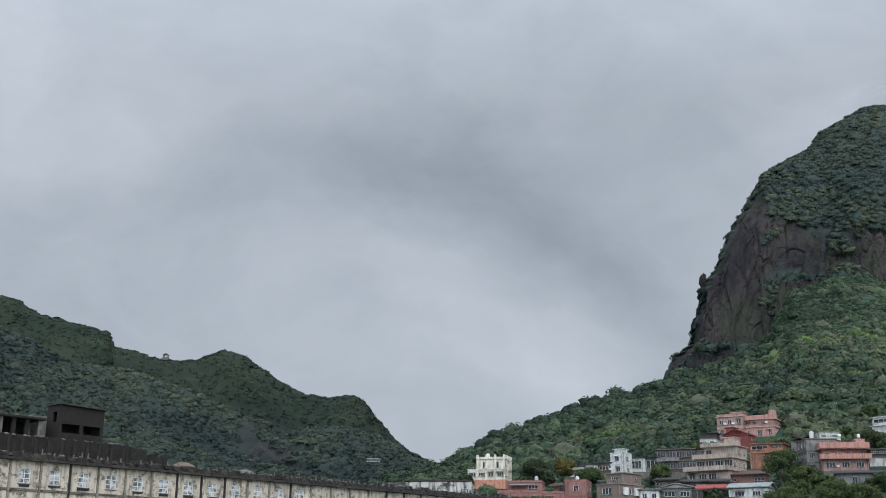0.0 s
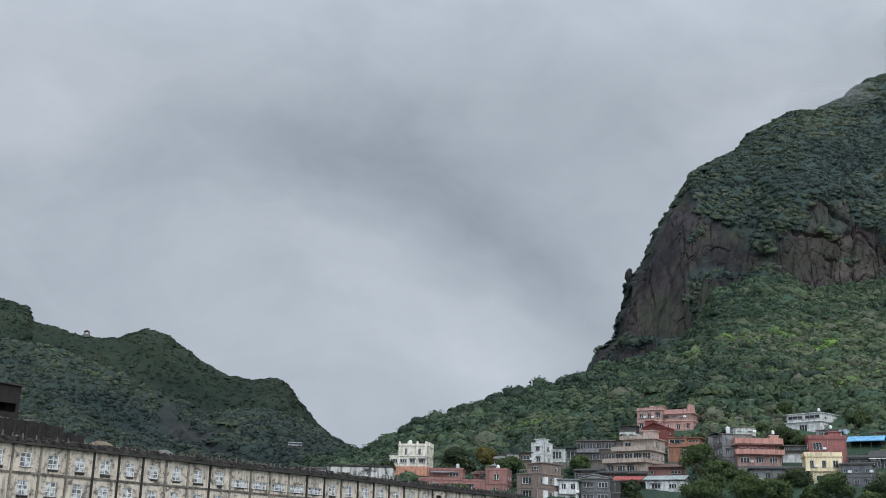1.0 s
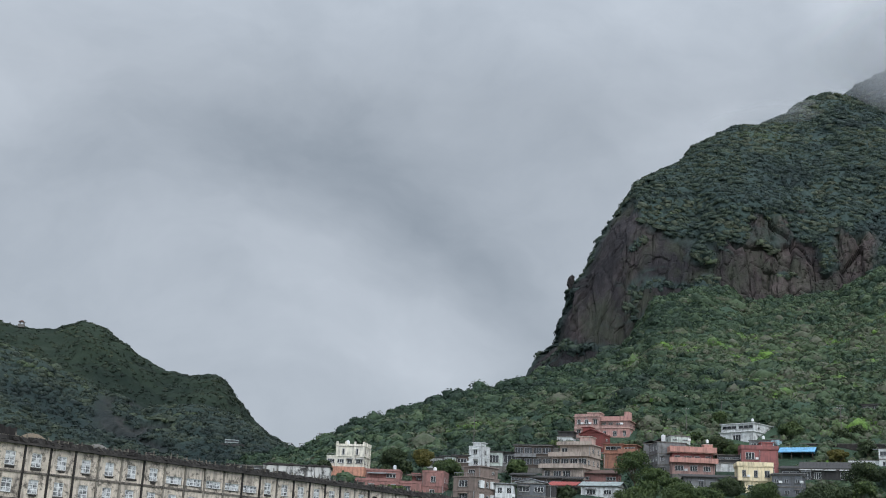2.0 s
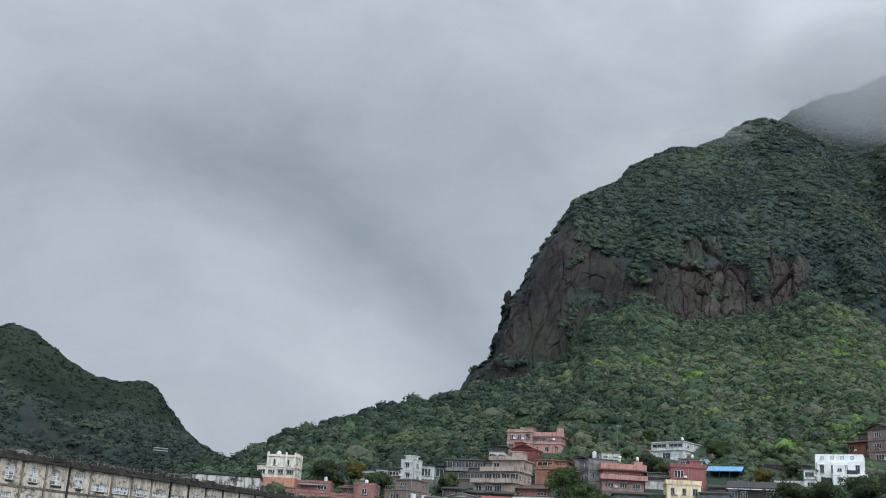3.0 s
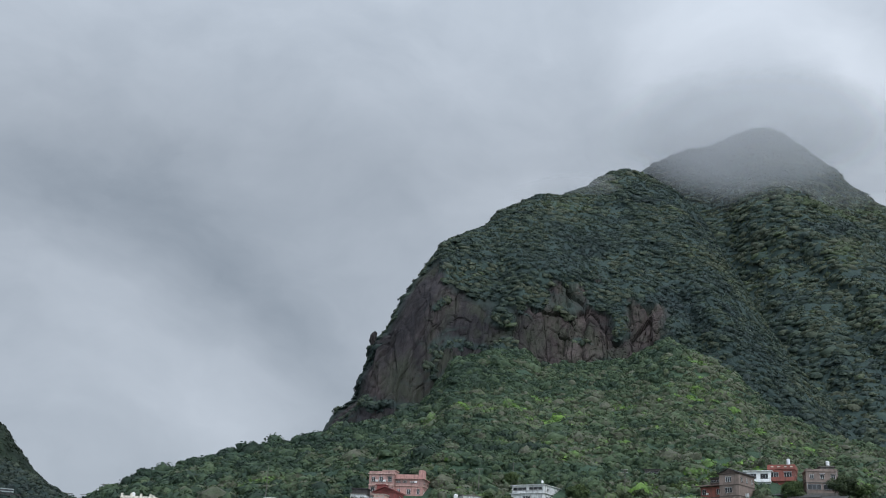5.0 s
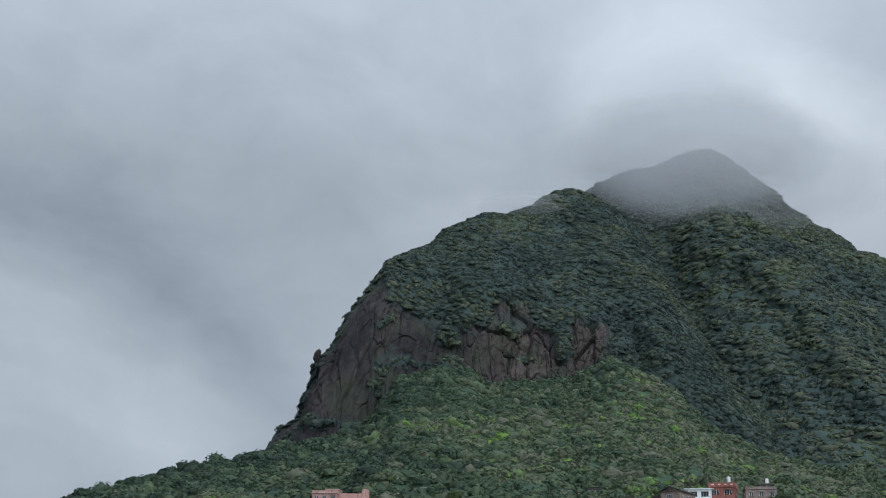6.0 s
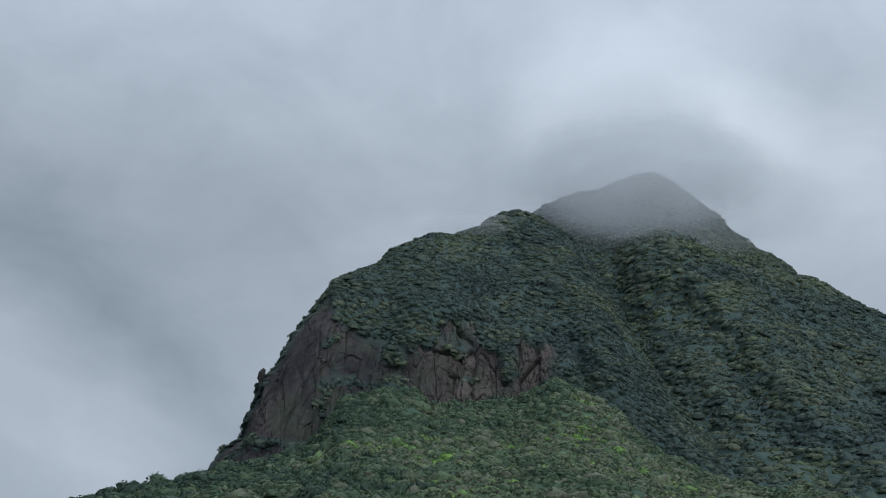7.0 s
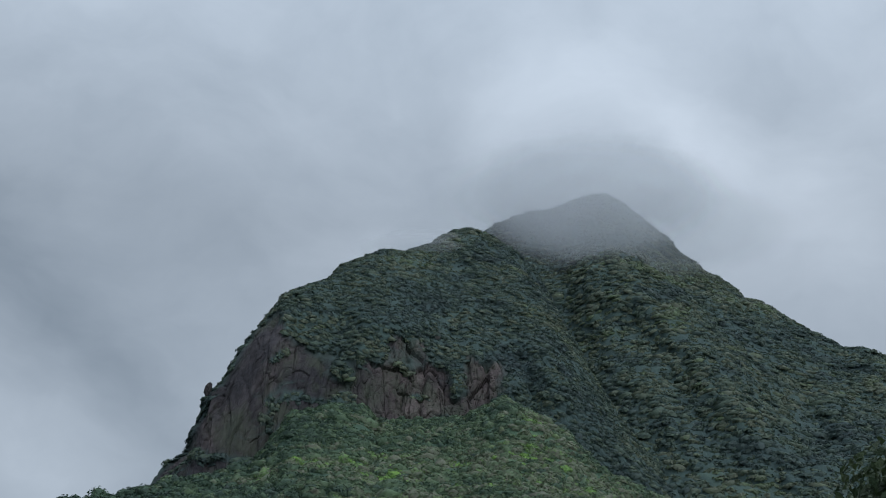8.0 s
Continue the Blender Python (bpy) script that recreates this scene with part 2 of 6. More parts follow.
def loft(name, lines, counts, az0, az1, step, material, label, crown=7.0, relief=10.0, rock=None, seed=1, low=lambda s: 0.4, clear=(), tintfn=None, category="mountain", folds=()):
    """A slope through the lines, near to far, with gullies, crowns and crags as real relief."""
    az = np.arange(az0, az1 + step / 2, step)
    R, Z = [], []
    for ln in lines:
        r, e = line_at(ln, az)
        R.append(r)
        Z.append(EYE + r * np.tan(np.radians(e)))
    R, Z = np.array(R), np.array(Z)
    rows, which = [], []
    for k in range(len(lines) - 1):
        t = np.linspace(0, 1, counts[k], endpoint=(k == len(lines) - 2))
        rows += [(k, q) for q in t]
    def tangent(A, k):
        if k == 0:
            return A[1] - A[0]
        if k == len(A) - 1:
            return A[-1] - A[-2]
        a, b = A[k] - A[k - 1], A[k + 1] - A[k]
        return np.where(a * b > 0, 2 * a * b / (a + b + 1e-9 * np.sign(a + b + 1e-12)), 0)  # no overshoot
    G_r, G_z, G_s = [], [], []
    for k, q in rows:
        h00, h10, h01, h11 = 2 * q ** 3 - 3 * q ** 2 + 1, q ** 3 - 2 * q ** 2 + q, -2 * q ** 3 + 3 * q ** 2, q ** 3 - q ** 2
        G_r.append(h00 * R[k] + h10 * tangent(R, k) + h01 * R[k + 1] + h11 * tangent(R, k + 1))
        G_z.append(h00 * Z[k] + h10 * tangent(Z, k) + h01 * Z[k + 1] + h11 * tangent(Z, k + 1))
        G_s.append(np.full_like(az, k + q))
    r, z, s = np.array(G_r), np.array(G_z), np.array(G_s)
    A = np.radians(np.broadcast_to(az, r.shape))
    arc = np.cumsum(np.hypot(np.diff(r, axis=0, prepend=r[:1]), np.diff(z, axis=0, prepend=z[:1])), axis=0)
    u = A * r.mean()
    # gullies and spurs: the slope steps forward and back
    wave = fbm(u / 90 + seed, arc / 160 + 0.35 * u / 90, seed, 3) - 0.5
    crest = len(lines) - 3
    keep = np.clip(np.minimum(s / 1.0, np.abs(s - crest) * 2.5), 0, 1)
    ribs = np.abs(fbm(u / 38 + 3 * seed, arc / 130 + 0.6 * u / 90, seed + 2, 3) - 0.5) * 2
    r = r + relief * (2.0 * wave - 0.9 * (ribs - 0.35)) * keep
    # spurs stand forward and gullies lie back along their own lines
    rise = np.degrees(np.arctan2(z - EYE, r))
    fold = np.zeros_like(r)
    for depth, width, line in folds:
        d = line_distance(np.degrees(A), rise, line) + 0.35 * width * (fbm(u / 30, arc / 30, seed + 61, 3) - 0.5)
        push = depth * np.exp(-(d / width) ** 2) * np.clip(np.abs(s - crest) * 1.6, 0, 1)
        fold = fold + push
    z, r = z + fold * (z - EYE) / r, r + fold
    x, y = r * np.sin(A), r * np.cos(A)

    def normals(x, y, z):
        P = np.stack([x, y, z], -1)
        du, dv = np.gradient(P, axis=1), np.gradient(P, axis=0)
        n = np.cross(du, dv)
        n /= np.linalg.norm(n, axis=-1, keepdims=True) + 1e-9
        return n

    n = normals(x, y, z)
    bare = face = np.zeros_like(r)
    if rock is not None:
        bare, face = rock(np.degrees(A), s, u, arc)
    c1, t1 = crowns(u * 0.72, arc, crown, seed)
    c2, t2 = crowns(u + 3.1, arc + 1.7, crown * 0.42, seed + 11)
    big, tb = crowns(u * 0.7 + 11, arc * 0.9 + 5, crown * 2.1, seed + 23)
    lump = (c1 * 0.95 + c2 * 0.28 + big * 0.45 * (tb > 0.45)) * crown * (0.55 + 0.9 * fbm(u / 60, arc / 60, seed + 3, 2)) - 0.88 * crown
    lump = lump * low(s)
    for cx, cy, cr in clear:
        lump = lump * np.clip((np.hypot(x - cx, y - cy) - cr * 0.9) / 4.0, 0, 1)
    # jointed crags: upright slabs at two sizes, each standing at its own depth, with clefts between
    warp = (fbm(u / 20, arc / 40, seed + 5, 3) - 0.5) * 9
    slab, cleft = blocks(u + warp, arc + warp * 0.7, 11.0, 42.0, seed + 31)
    slab2, cleft2 = blocks(u + warp * 0.6, arc, 5.0, 15.0, seed + 37)
    slab3, cleft3 = blocks(u + warp * 0.3, arc, 2.6, 6.0, seed + 43)
    ruddy = ruddy_of(np.degrees(A), u, arc)
    lean = u - 0.35 * arc
    blocky = ((slab - 0.5) * 6 + (slab2 - 0.5) * 3.4 + (slab3 - 0.5) * 1.2 - cleft * 2.4 - cleft2 * 1.4) * (0.35 + 0.85 * ruddy)
    crag = blocky + (fbm(lean / 14, arc / 60, seed + 6, 4) - 0.5) * 7 + (fbm(lean / 4, arc / 22, seed + 8, 4) - 0.5) * 2.6 - cleft3 * 0.3 - 5.0
    lump = lump * (1 - face) * (1 - bare) + face * (crag + (1 - bare) * 1.2)
    up = np.array([0, 0, 0.55]) * (1 - bare[..., None])
    P = np.stack([x, y, z], -1) + (n * 0.75 + up) * lump[..., None]
    tint = 0.62 * t1 + 0.10 * t2 + 0.95 * (fbm(u / 50, arc / 26, seed + 9, 3) - 0.36)
    tint = np.where(tb > 0.45, tint * 0.6 + 0.4 * tb * (tb - 0.2), tint)
    if tintfn is not None:
        tint = tintfn(tint, np.degrees(A), s, u, arc)
    tint = np.clip(tint, 0, 1)
    under = tint * np.clip(0.42 + 0.25 * lump / crown, 0.3, 1)  # ground between the crowns gets a lowered tint: gap shade put into the colour
    rows_n, cols_n = r.shape
    me = bpy.data.meshes.new(name)
    me.vertices.add(rows_n * cols_n)
    me.vertices.foreach_set("co", P.reshape(-1).astype(np.float32))
    i = (np.arange(rows_n - 1)[:, None] * cols_n + np.arange(cols_n - 1)[None, :]).reshape(-1)
    quads = np.stack([i, i + 1, i + 1 + cols_n, i + cols_n], -1)
    me.loops.add(quads.size)
    me.loops.foreach_set("vertex_index", quads.reshape(-1).astype(np.int32))
    me.polygons.add(len(quads))
    me.polygons.foreach_set("loop_start", np.arange(0, quads.size, 4).astype(np.int32))
    me.polygons.foreach_set("use_smooth", bare.reshape(-1)[i] < 0.5)
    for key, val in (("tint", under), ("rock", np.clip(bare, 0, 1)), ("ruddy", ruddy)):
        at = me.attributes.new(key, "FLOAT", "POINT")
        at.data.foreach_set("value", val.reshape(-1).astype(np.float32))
    me.update()
    me.validate()
    me.materials.append(material)
    ob = new(name, me)
    SLOPES[name] = (P.reshape(-1, 3), n.reshape(-1, 3), s.reshape(-1), bare.reshape(-1), tint.reshape(-1), lump.reshape(-1))
    return tagged(ob, label, category, kind="structure")


def ruddy_of(az, u, arc):
    """Fresh reddish rock towards the blocky end of the cliff."""
    return np.clip(0.02 + 0.95 * np.clip((az - 20.6) / 2.2, 0, 1) * np.clip((30 - az), 0, 1) + 1.3 * (fbm(u / 16, arc / 24, 91, 3) - 0.5), 0, 1)


def behind(line, near=70, drop=3.0, far=420):
    """Two lines that let a crest fall away on its far side."""
    a = [(az, r + near, math.degrees(math.atan(max(r * math.tan(radians(e)) - near * 0.6, 1) / (r + near))) ) for az, r, e in line]
    b = [(az, r + far, 0.2) for az, r, e in line]
    return [a, b]


# village slope: rises from the valley floor to the edge of the woods
def village_r(el):
    return 285 + (el - 4) * 22


HILL_CREST = [
    (-7, 420, 2.0), (-4, 430, 4.2), (-2.4, 440, 5.0), (-1.6, 445, 5.3), (0.1, 450, 5.8), (1.1, 455, 6.3), (1.8, 460, 6.6), (2.8, 470, 7.2), (4.2, 480, 7.6), (5.3, 490, 7.9), (6.7, 500, 8.4),
    (7.8, 510, 8.6), (8.8, 520, 9.1), (9.8, 530, 9.15), (10.8, 545, 9.5), (12.6, 560, 10.1), (14.7, 590, 10.7), (16.4, 620, 11.4), (17.2, 650, 12.7), (17.9, 665, 13.8), (20.1, 680, 14.3),
    (21.5, 685, 14.2), (22.2, 680, 13.5), (24.1, 685, 13.7), (26.7, 690, 13.9), (28.8, 690, 14.9), (29.7, 680, 14.5), (32.0, 660, 13.3), (33.7, 630, 11.6), (35.6, 600, 10.4), (38, 560, 9.6), (44, 500, 8.8), (56, 450, 8),
]
HILL_CREST = [(az, r, e - 0.13) for az, r, e in HILL_CREST]
hill_top = [(az, min(395, r - 30), min(9.0, e * 0.80)) for az, r, e in HILL_CREST]
hill_mid = [(az, 0.5 * (min(395, r - 30) + r), 0.52 * e + 0.48 * min(9.0, e * 0.80)) for az, r, e in HILL_CREST]
hill_foot = [(az, 285, min(4.0, e * 0.7)) for az, r, e in HILL_CREST]
hill_base = [(az, 150, -0.9) for az, r, e in HILL_CREST]


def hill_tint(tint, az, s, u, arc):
    # Lit patches and the bright band near bearing 24.6 are light put into tint.
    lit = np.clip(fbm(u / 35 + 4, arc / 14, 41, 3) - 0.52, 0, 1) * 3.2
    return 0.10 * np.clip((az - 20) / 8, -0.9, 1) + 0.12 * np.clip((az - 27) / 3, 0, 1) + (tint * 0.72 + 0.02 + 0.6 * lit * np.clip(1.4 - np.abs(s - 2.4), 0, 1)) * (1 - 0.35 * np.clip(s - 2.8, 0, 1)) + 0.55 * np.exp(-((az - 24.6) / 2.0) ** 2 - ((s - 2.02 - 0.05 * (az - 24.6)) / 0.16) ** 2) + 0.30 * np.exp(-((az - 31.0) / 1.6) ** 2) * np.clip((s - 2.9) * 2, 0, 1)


# the rock dome with its cliff band
DOME_CREST = [
    (9.8, 690, 8.0), (10.8, 690, 9.6), (11.7, 695, 11.0), (12.6, 700, 11.6), (12.8, 700, 12.4), (13.1, 705, 13.4), (13.35, 705, 14.5), (13.7, 710, 14.7), (14.0, 712, 15.1), (14.3, 715, 15.7), (14.7, 720, 16.7), (15.2, 730, 17.4),
    (15.6, 735, 17.9), (16.3, 745, 18.7), (16.8, 755, 19.4), (17.4, 765, 19.8), (18.1, 780, 20.1), (19.2, 800, 20.6), (20.0, 820, 21.3), (21.2, 840, 21.9), (22.1, 860, 22.2), (23.4, 880, 22.2), (24.6, 900, 22.6),
    (25.4, 915, 23.1), (26.0, 925, 23.4), (26.8, 930, 23.5), (27.9, 935, 23.2), (29.1, 930, 22.6), (30.2, 915, 21.6), (31.3, 890, 20.1), (32.3, 860, 18.0), (34, 820, 15.0), (37, 760, 11.0),
]
DOME_CREST = [(az + (0.13 if az < 17.5 else 0), r, e - 0.06) for az, r, e in DOME_CREST]
CLIFF_TOP = [(9.8, 672, 7.4), (10.8, 672, 9.2), (12.6, 676, 11.2), (13.4, 680, 13.6), (14.3, 684, 15.2), (15.7, 690, 17.0), (17.0, 695, 17.6), (18.2, 705, 17.6), (20.0, 715, 17.1), (21.2, 715, 17.6), (23.3, 725, 17.7),
             (25.3, 730, 17.0), (26.4, 730, 16.6), (28.1, 730, 16.7), (29.2, 735, 16.6), (32, 730, 15.6), (34, 720, 13.2), (37, 700, 9.6)]
CLIFF_FOOT = [(9.8, 655, 7.0), (10.8, 655, 8.8), (12.6, 655, 9.6), (14.7, 655, 10.2), (16.4, 660, 10.9), (17.6, 670, 12.6), (20.1, 685, 13.9), (22.0, 690, 13.1), (24, 690, 13.2), (26.7, 695, 13.4), (28.3, 695, 13.9),
              (29.7, 700, 13.9), (32, 695, 12.8), (34, 690, 11.0), (37, 680, 8.5)]
dome_base = [(az, r - 40, e - 4.5) for az, r, e in CLIFF_FOOT]


def far_tint(tint, az, s, u, arc):
    broad = fbm(u / 60 + 3, arc / 70 - u / 90, 71, 4) - 0.5
    strips = fbm((u + 0.6 * arc) / 45, arc / 14, 73, 4) - 0.5
    return tint * 0.5 + 0.20 + 1.10 * broad + 0.7 * strips


def peak_tint(tint, az, s, u, arc):
    return far_tint(tint, az, s, u, arc) + 0.20


def dome_rock(az, s, u, arc):
    edge = (fbm(u / 20, arc / 22, 51, 4) - 0.5)
    top = 2.0 + 0.75 * np.clip((18.2 - az) / 2.5, 0, 1) - 0.15 * np.exp(-((az - 20.2) / 1.2) ** 2) - 0.35 * np.exp(-((az - 26.3) / 0.45) ** 2)
    foot = 0.95 + 0.20 * np.exp(-((az - 20.4) / 1.3) ** 2) - 0.95 * np.clip((17.0 - az) / 2, 0, 1)
    band = np.clip(np.minimum(s - foot, top - s) * 6 + edge * 5.0, 0, 1)
    end = np.clip((28.9 - az) * 1.6 + edge * 3, 0, 1)
    # grassy ledges climb the face aslant; the middle of the band is half overgrown
    ledge = fbm((u - 0.9 * arc) / 30 + 9, (arc + 0.5 * u) / 9, 53, 4) - 0.60 + 0.05 * np.exp(-((az - 20.0) / 1.8) ** 2) - 0.09 * np.clip((az - 22.5), 0, 1)
    ledge = np.clip(ledge * 13, 0, 1)
    rim = np.clip((16.6 - az) * 1.2 + edge * 2.5, 0, 1) * np.clip((2.96 - s) * 5 + edge * 3, 0, 1) * (s > 0.2)
    face = np.clip(np.maximum(band * end, rim), 0, 1)
    return face * (1 - 0.9 * ledge), face


DOME_FOLDS = [
    (-9, 0.8, [(29.0, 21.8), (30.0, 20.4), (30.8, 18.2), (31.6, 15.4)]),
    (9, 0.9, [(25.6, 22.3), (26.5, 21.2), (27.8, 19.9), (28.6, 18.2), (29.6, 16.4), (30.2, 14.6)]),
    (-6, 0.7, [(17.6, 19.4), (20.2, 19.2), (22.8, 18.6), (25.2, 17.7), (27.4, 17.2), (29.2, 15.6)]),
    (5, 0.6, [(19.4, 20.6), (21.6, 20.2), (23.8, 19.4), (25.8, 18.6)]),
]
dome = loft("rock_dome", [dome_base, CLIFF_FOOT, CLIFF_TOP, DOME_CREST] + behind(DOME_CREST, 60), [12, 150, 80, 10, 4], 9.8, 37, 0.06,
            wood_far, "steep mountain dome with dark brown cliff and green scrub", crown=6.0, relief=9, low=lambda s: 0.45, rock=dome_rock, seed=8, tintfn=far_tint, folds=DOME_FOLDS)

# the high peak behind, whose top is in cloud
PEAK_CREST = [(22, 1240, 18.0), (25, 1240, 21.5), (27.9, 1235, 23.5), (29.6, 1235, 24.1), (31.2, 1230, 24.4), (32.6, 1228, 24.9), (33.6, 1225, 25.2), (34.4, 1222, 25.2), (35.2, 1220, 24.8), (36.1, 1215, 24.0), (37.2, 1210, 23.1), (37.7, 1205, 22.7), (38.0, 1200, 22.1),
              (39.3, 1190, 21.1), (40.4, 1180, 20.5), (41.5, 1165, 19.6), (42.6, 1155, 19.2), (43.7, 1140, 18.4), (44.7, 1125, 17.7), (46.0, 1110, 16.9), (47.0, 1100, 16.7), (48.0, 1090, 16.3), (51, 1060, 14.5), (57, 1000, 11)]
PEAK_SPUR = [(22, 980, 12), (27, 970, 15), (30, 958, 17.2), (32, 955, 17.7), (33.5, 950, 18.1), (34.8, 942, 18.3), (36.3, 930, 18.0), (38.0, 915, 17.3), (39.4, 900, 16.6), (41, 890, 15.8), (44, 890, 14.2), (48, 870, 12.8), (57, 850, 9)]
PEAK_LOW = [(22, 720, 6), (30, 720, 8.5), (34, 715, 10.0), (38, 710, 10.0), (44, 700, 9.2), (48, 690, 8.8), (57, 680, 6.5)]
PEAK_FOLDS = [
    (-26, 1.5, [(33.4, 20.8), (35.2, 20.6), (36.8, 19.9), (38.0, 18.8), (39.5, 17.0), (40.6, 15.3), (42.4, 12.6), (44.5, 10.4)]),
    (20, 1.2, [(37.4, 21.2), (38.9, 20.0), (40.2, 18.6), (41.4, 16.8), (42.6, 15.0), (44.4, 13.0)]),
    (16, 1.2, [(31.0, 22.4), (32.0, 20.0), (32.5, 17.6), (33.0, 15.2), (34.0, 12.8), (35.6, 10.6)]),
    (-8, 0.9, [(33.6, 18.6), (35.2, 16.4), (36.8, 14.2), (38.4, 11.8)]),
    (8, 0.8, [(35.6, 19.0), (37.0, 16.8), (38.4, 14.6), (40.0, 12.0)]),
    (-9, 0.9, [(42.8, 18.6), (44.2, 16.2), (45.6, 13.8), (47.2, 11.6)]),
]
peak_base = [(az, r - 180, 3.0) for az, r, e in PEAK_LOW]
peak = loft("high_peak", [peak_base, PEAK_LOW, PEAK_SPUR, PEAK_CREST] + behind(PEAK_CREST), [16, 110, 90, 8, 5], 22, 57, 0.09,
            wood_far, "high green mountain peak under a cap of cloud", crown=8.0, relief=12, low=lambda s: 0.45, seed=15, tintfn=peak_tint, folds=PEAK_FOLDS)

# the ridge across the gap, and the spur in front of it
RIDGE_CREST = [(-32, 1300, 14.5), (-26, 1300, 13.8), (-22.1, 1300, 12.9), (-21.3, 1295, 12.7), (-20.2, 1290, 12.2), (-18.8, 1280, 11.9), (-17.8, 1270, 11.75), (-16.9, 1265, 11.6), (-16.5, 1260, 10.9), (-15.5, 1260, 10.8), (-14.8, 1255, 10.5), (-13.6, 1250, 10.4),
               (-12.6, 1250, 10.35), (-11.9, 1245, 10.7), (-11.1, 1240, 10.95), (-10.2, 1235, 10.7), (-9.0, 1225, 10.1), (-8.1, 1220, 9.45), (-7.0, 1210, 8.95), (-5.8, 1205, 8.8), (-4.5, 1200, 8.95), (-3.9, 1195, 8.6), (-3.4, 1190, 7.95),
               (-2.6, 1185, 7.1), (-1.9, 1180, 6.4), (-1.2, 1175, 5.7), (-0.6, 1170, 5.0), (1, 1160, 3.4), (3, 1150, 1.5)]
ridge_mid = [(az, r - 170, e * 0.62) for az, r, e in RIDGE_CREST]
ridge_base = [(az, r - 420, 1.2) for az, r, e in RIDGE_CREST]
ridge = loft("far_ridge", [ridge_base, ridge_mid, RIDGE_CREST] + behind(RIDGE_CREST), [40, 48, 8, 5], -32, 3, 0.12,
             wood_ridge, "dark green ridge with a notched skyline across the valley", crown=8.0, relief=18, seed=22, tintfn=far_tint, category="ridge")
SPUR_CREST = [(-32, 960, 12.6), (-22.0, 950, 11.5), (-20.3, 945, 10.9), (-18.4, 940, 9.9), (-15.7, 930, 9.8), (-12.9, 915, 8.9), (-10.0, 900, 7.8), (-7.5, 890, 7.25), (-5.4, 880, 7.4), (-4.3, 875, 7.3), (-2.1, 860, 6.6), (-1.2, 850, 5.95), (0.5, 840, 5.3), (2.0, 830, 4.1), (4, 820, 2)]
spur_mid = [(az, r - 160, e * 0.6) for az, r, e in SPUR_CREST]
spur_base = [(az, r - 420, 0.4) for az, r, e in SPUR_CREST]


def spur_rock(az, s, u, arc):
    scar = np.clip((fbm(u / 22, arc / 26, 61, 4) - 0.50) * 8, 0, 0.55) * np.clip(2.4 - np.abs(az + 8.2), 0, 1) * np.clip((s - 1.1) * 5, 0, 1)
    return scar, scar


spur = loft("near_spur", [spur_base, spur_mid, SPUR_CREST] + behind(SPUR_CREST), [45, 60, 8, 5], -32, 4, 0.11,
            wood_spur, "wooded green spur with a brown landslip scar", crown=7.0, relief=24, rock=spur_rock, seed=29, tintfn=far_tint, category="ridge")


def plain_material(name, stops, scale=0.3, rough=0.9, bump_scale=2.0, bump_amt=0.3, bump_dist=0.1):
    m, N, L, b = nodes_of(name)
    L.new(ramp(N, L, tex_noise(N, L, scale, 6, 0.6), stops), b.inputs["Base Color"])
    b.inputs["Roughness"].default_value = rough
    bump(N, L, b, tex_noise(N, L, bump_scale, 6, 0.65), bump_amt, bump_dist)
    return m


grass = plain_material("valley_grass", [(0.3, (0.035, 0.055, 0.02)), (0.7, (0.08, 0.10, 0.04))], 0.08)
bm = bmesh.new()
bmesh.ops.create_circle(bm, cap_ends=True, cap_tris=True, segments=96, radius=4500)
me = bpy.data.meshes.new("ground")
bm.to_mesh(me)
bm.free()
me.materials.append(grass)
tagged(new("ground", me), "grassy valley floor reaching to the horizon", "ground", kind="structure")


# ---- foliage: sprays of small bent leaf clumps, for woods and single trees ----
def leaf_material(name, greens, translucent=0.25, rough=0.8):
    m, N, L, b = nodes_of(name)
    fine = tex_noise(N, L, 0.85, 6, 0.75)
    col = mix(N, L, 1.0, ramp(N, L, attr(N, "tint"), greens), ramp(N, L, fine, [(0.3, (0.72, 0.72, 0.72)), (0.7, (1.30, 1.30, 1.27))]), "MULTIPLY")
    L.new(col, b.inputs["Base Color"])
    bump(N, L, b, fine, 0.7, rough)
    b.inputs["Roughness"].default_value = 0.6
    b.inputs["Specular IOR Level"].default_value = 0.25
    out = N["Material Output"]
    tr, mx = N.new("ShaderNodeBsdfTranslucent"), N.new("ShaderNodeMixShader")
    L.new(col, tr.inputs["Color"])
    mx.inputs["Fac"].default_value = translucent
    L.new(b.outputs[0], mx.inputs[1])
    L.new(tr.outputs[0], mx.inputs[2])
    L.new(mx.outputs[0], out.inputs["Surface"])
    return m


leaf_near = leaf_material("broad_leaves", GREENS)
leaf_far = leaf_material("far_leaves", HAZED_GREENS, 0.3, 0.4)
leaf_ridge = leaf_material("ridge_leaves", RIDGE_GREENS, 0.3, 0.4)
leaf_spur = leaf_material("spur_leaves", SPUR_GREENS)
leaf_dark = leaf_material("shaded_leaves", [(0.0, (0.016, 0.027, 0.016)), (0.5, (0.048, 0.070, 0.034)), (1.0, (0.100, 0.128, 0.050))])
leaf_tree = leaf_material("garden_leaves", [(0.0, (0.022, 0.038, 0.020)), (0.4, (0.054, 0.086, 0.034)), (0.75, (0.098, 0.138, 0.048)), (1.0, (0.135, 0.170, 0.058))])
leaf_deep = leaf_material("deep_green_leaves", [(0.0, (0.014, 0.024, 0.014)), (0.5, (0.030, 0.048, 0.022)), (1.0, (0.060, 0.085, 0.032))])
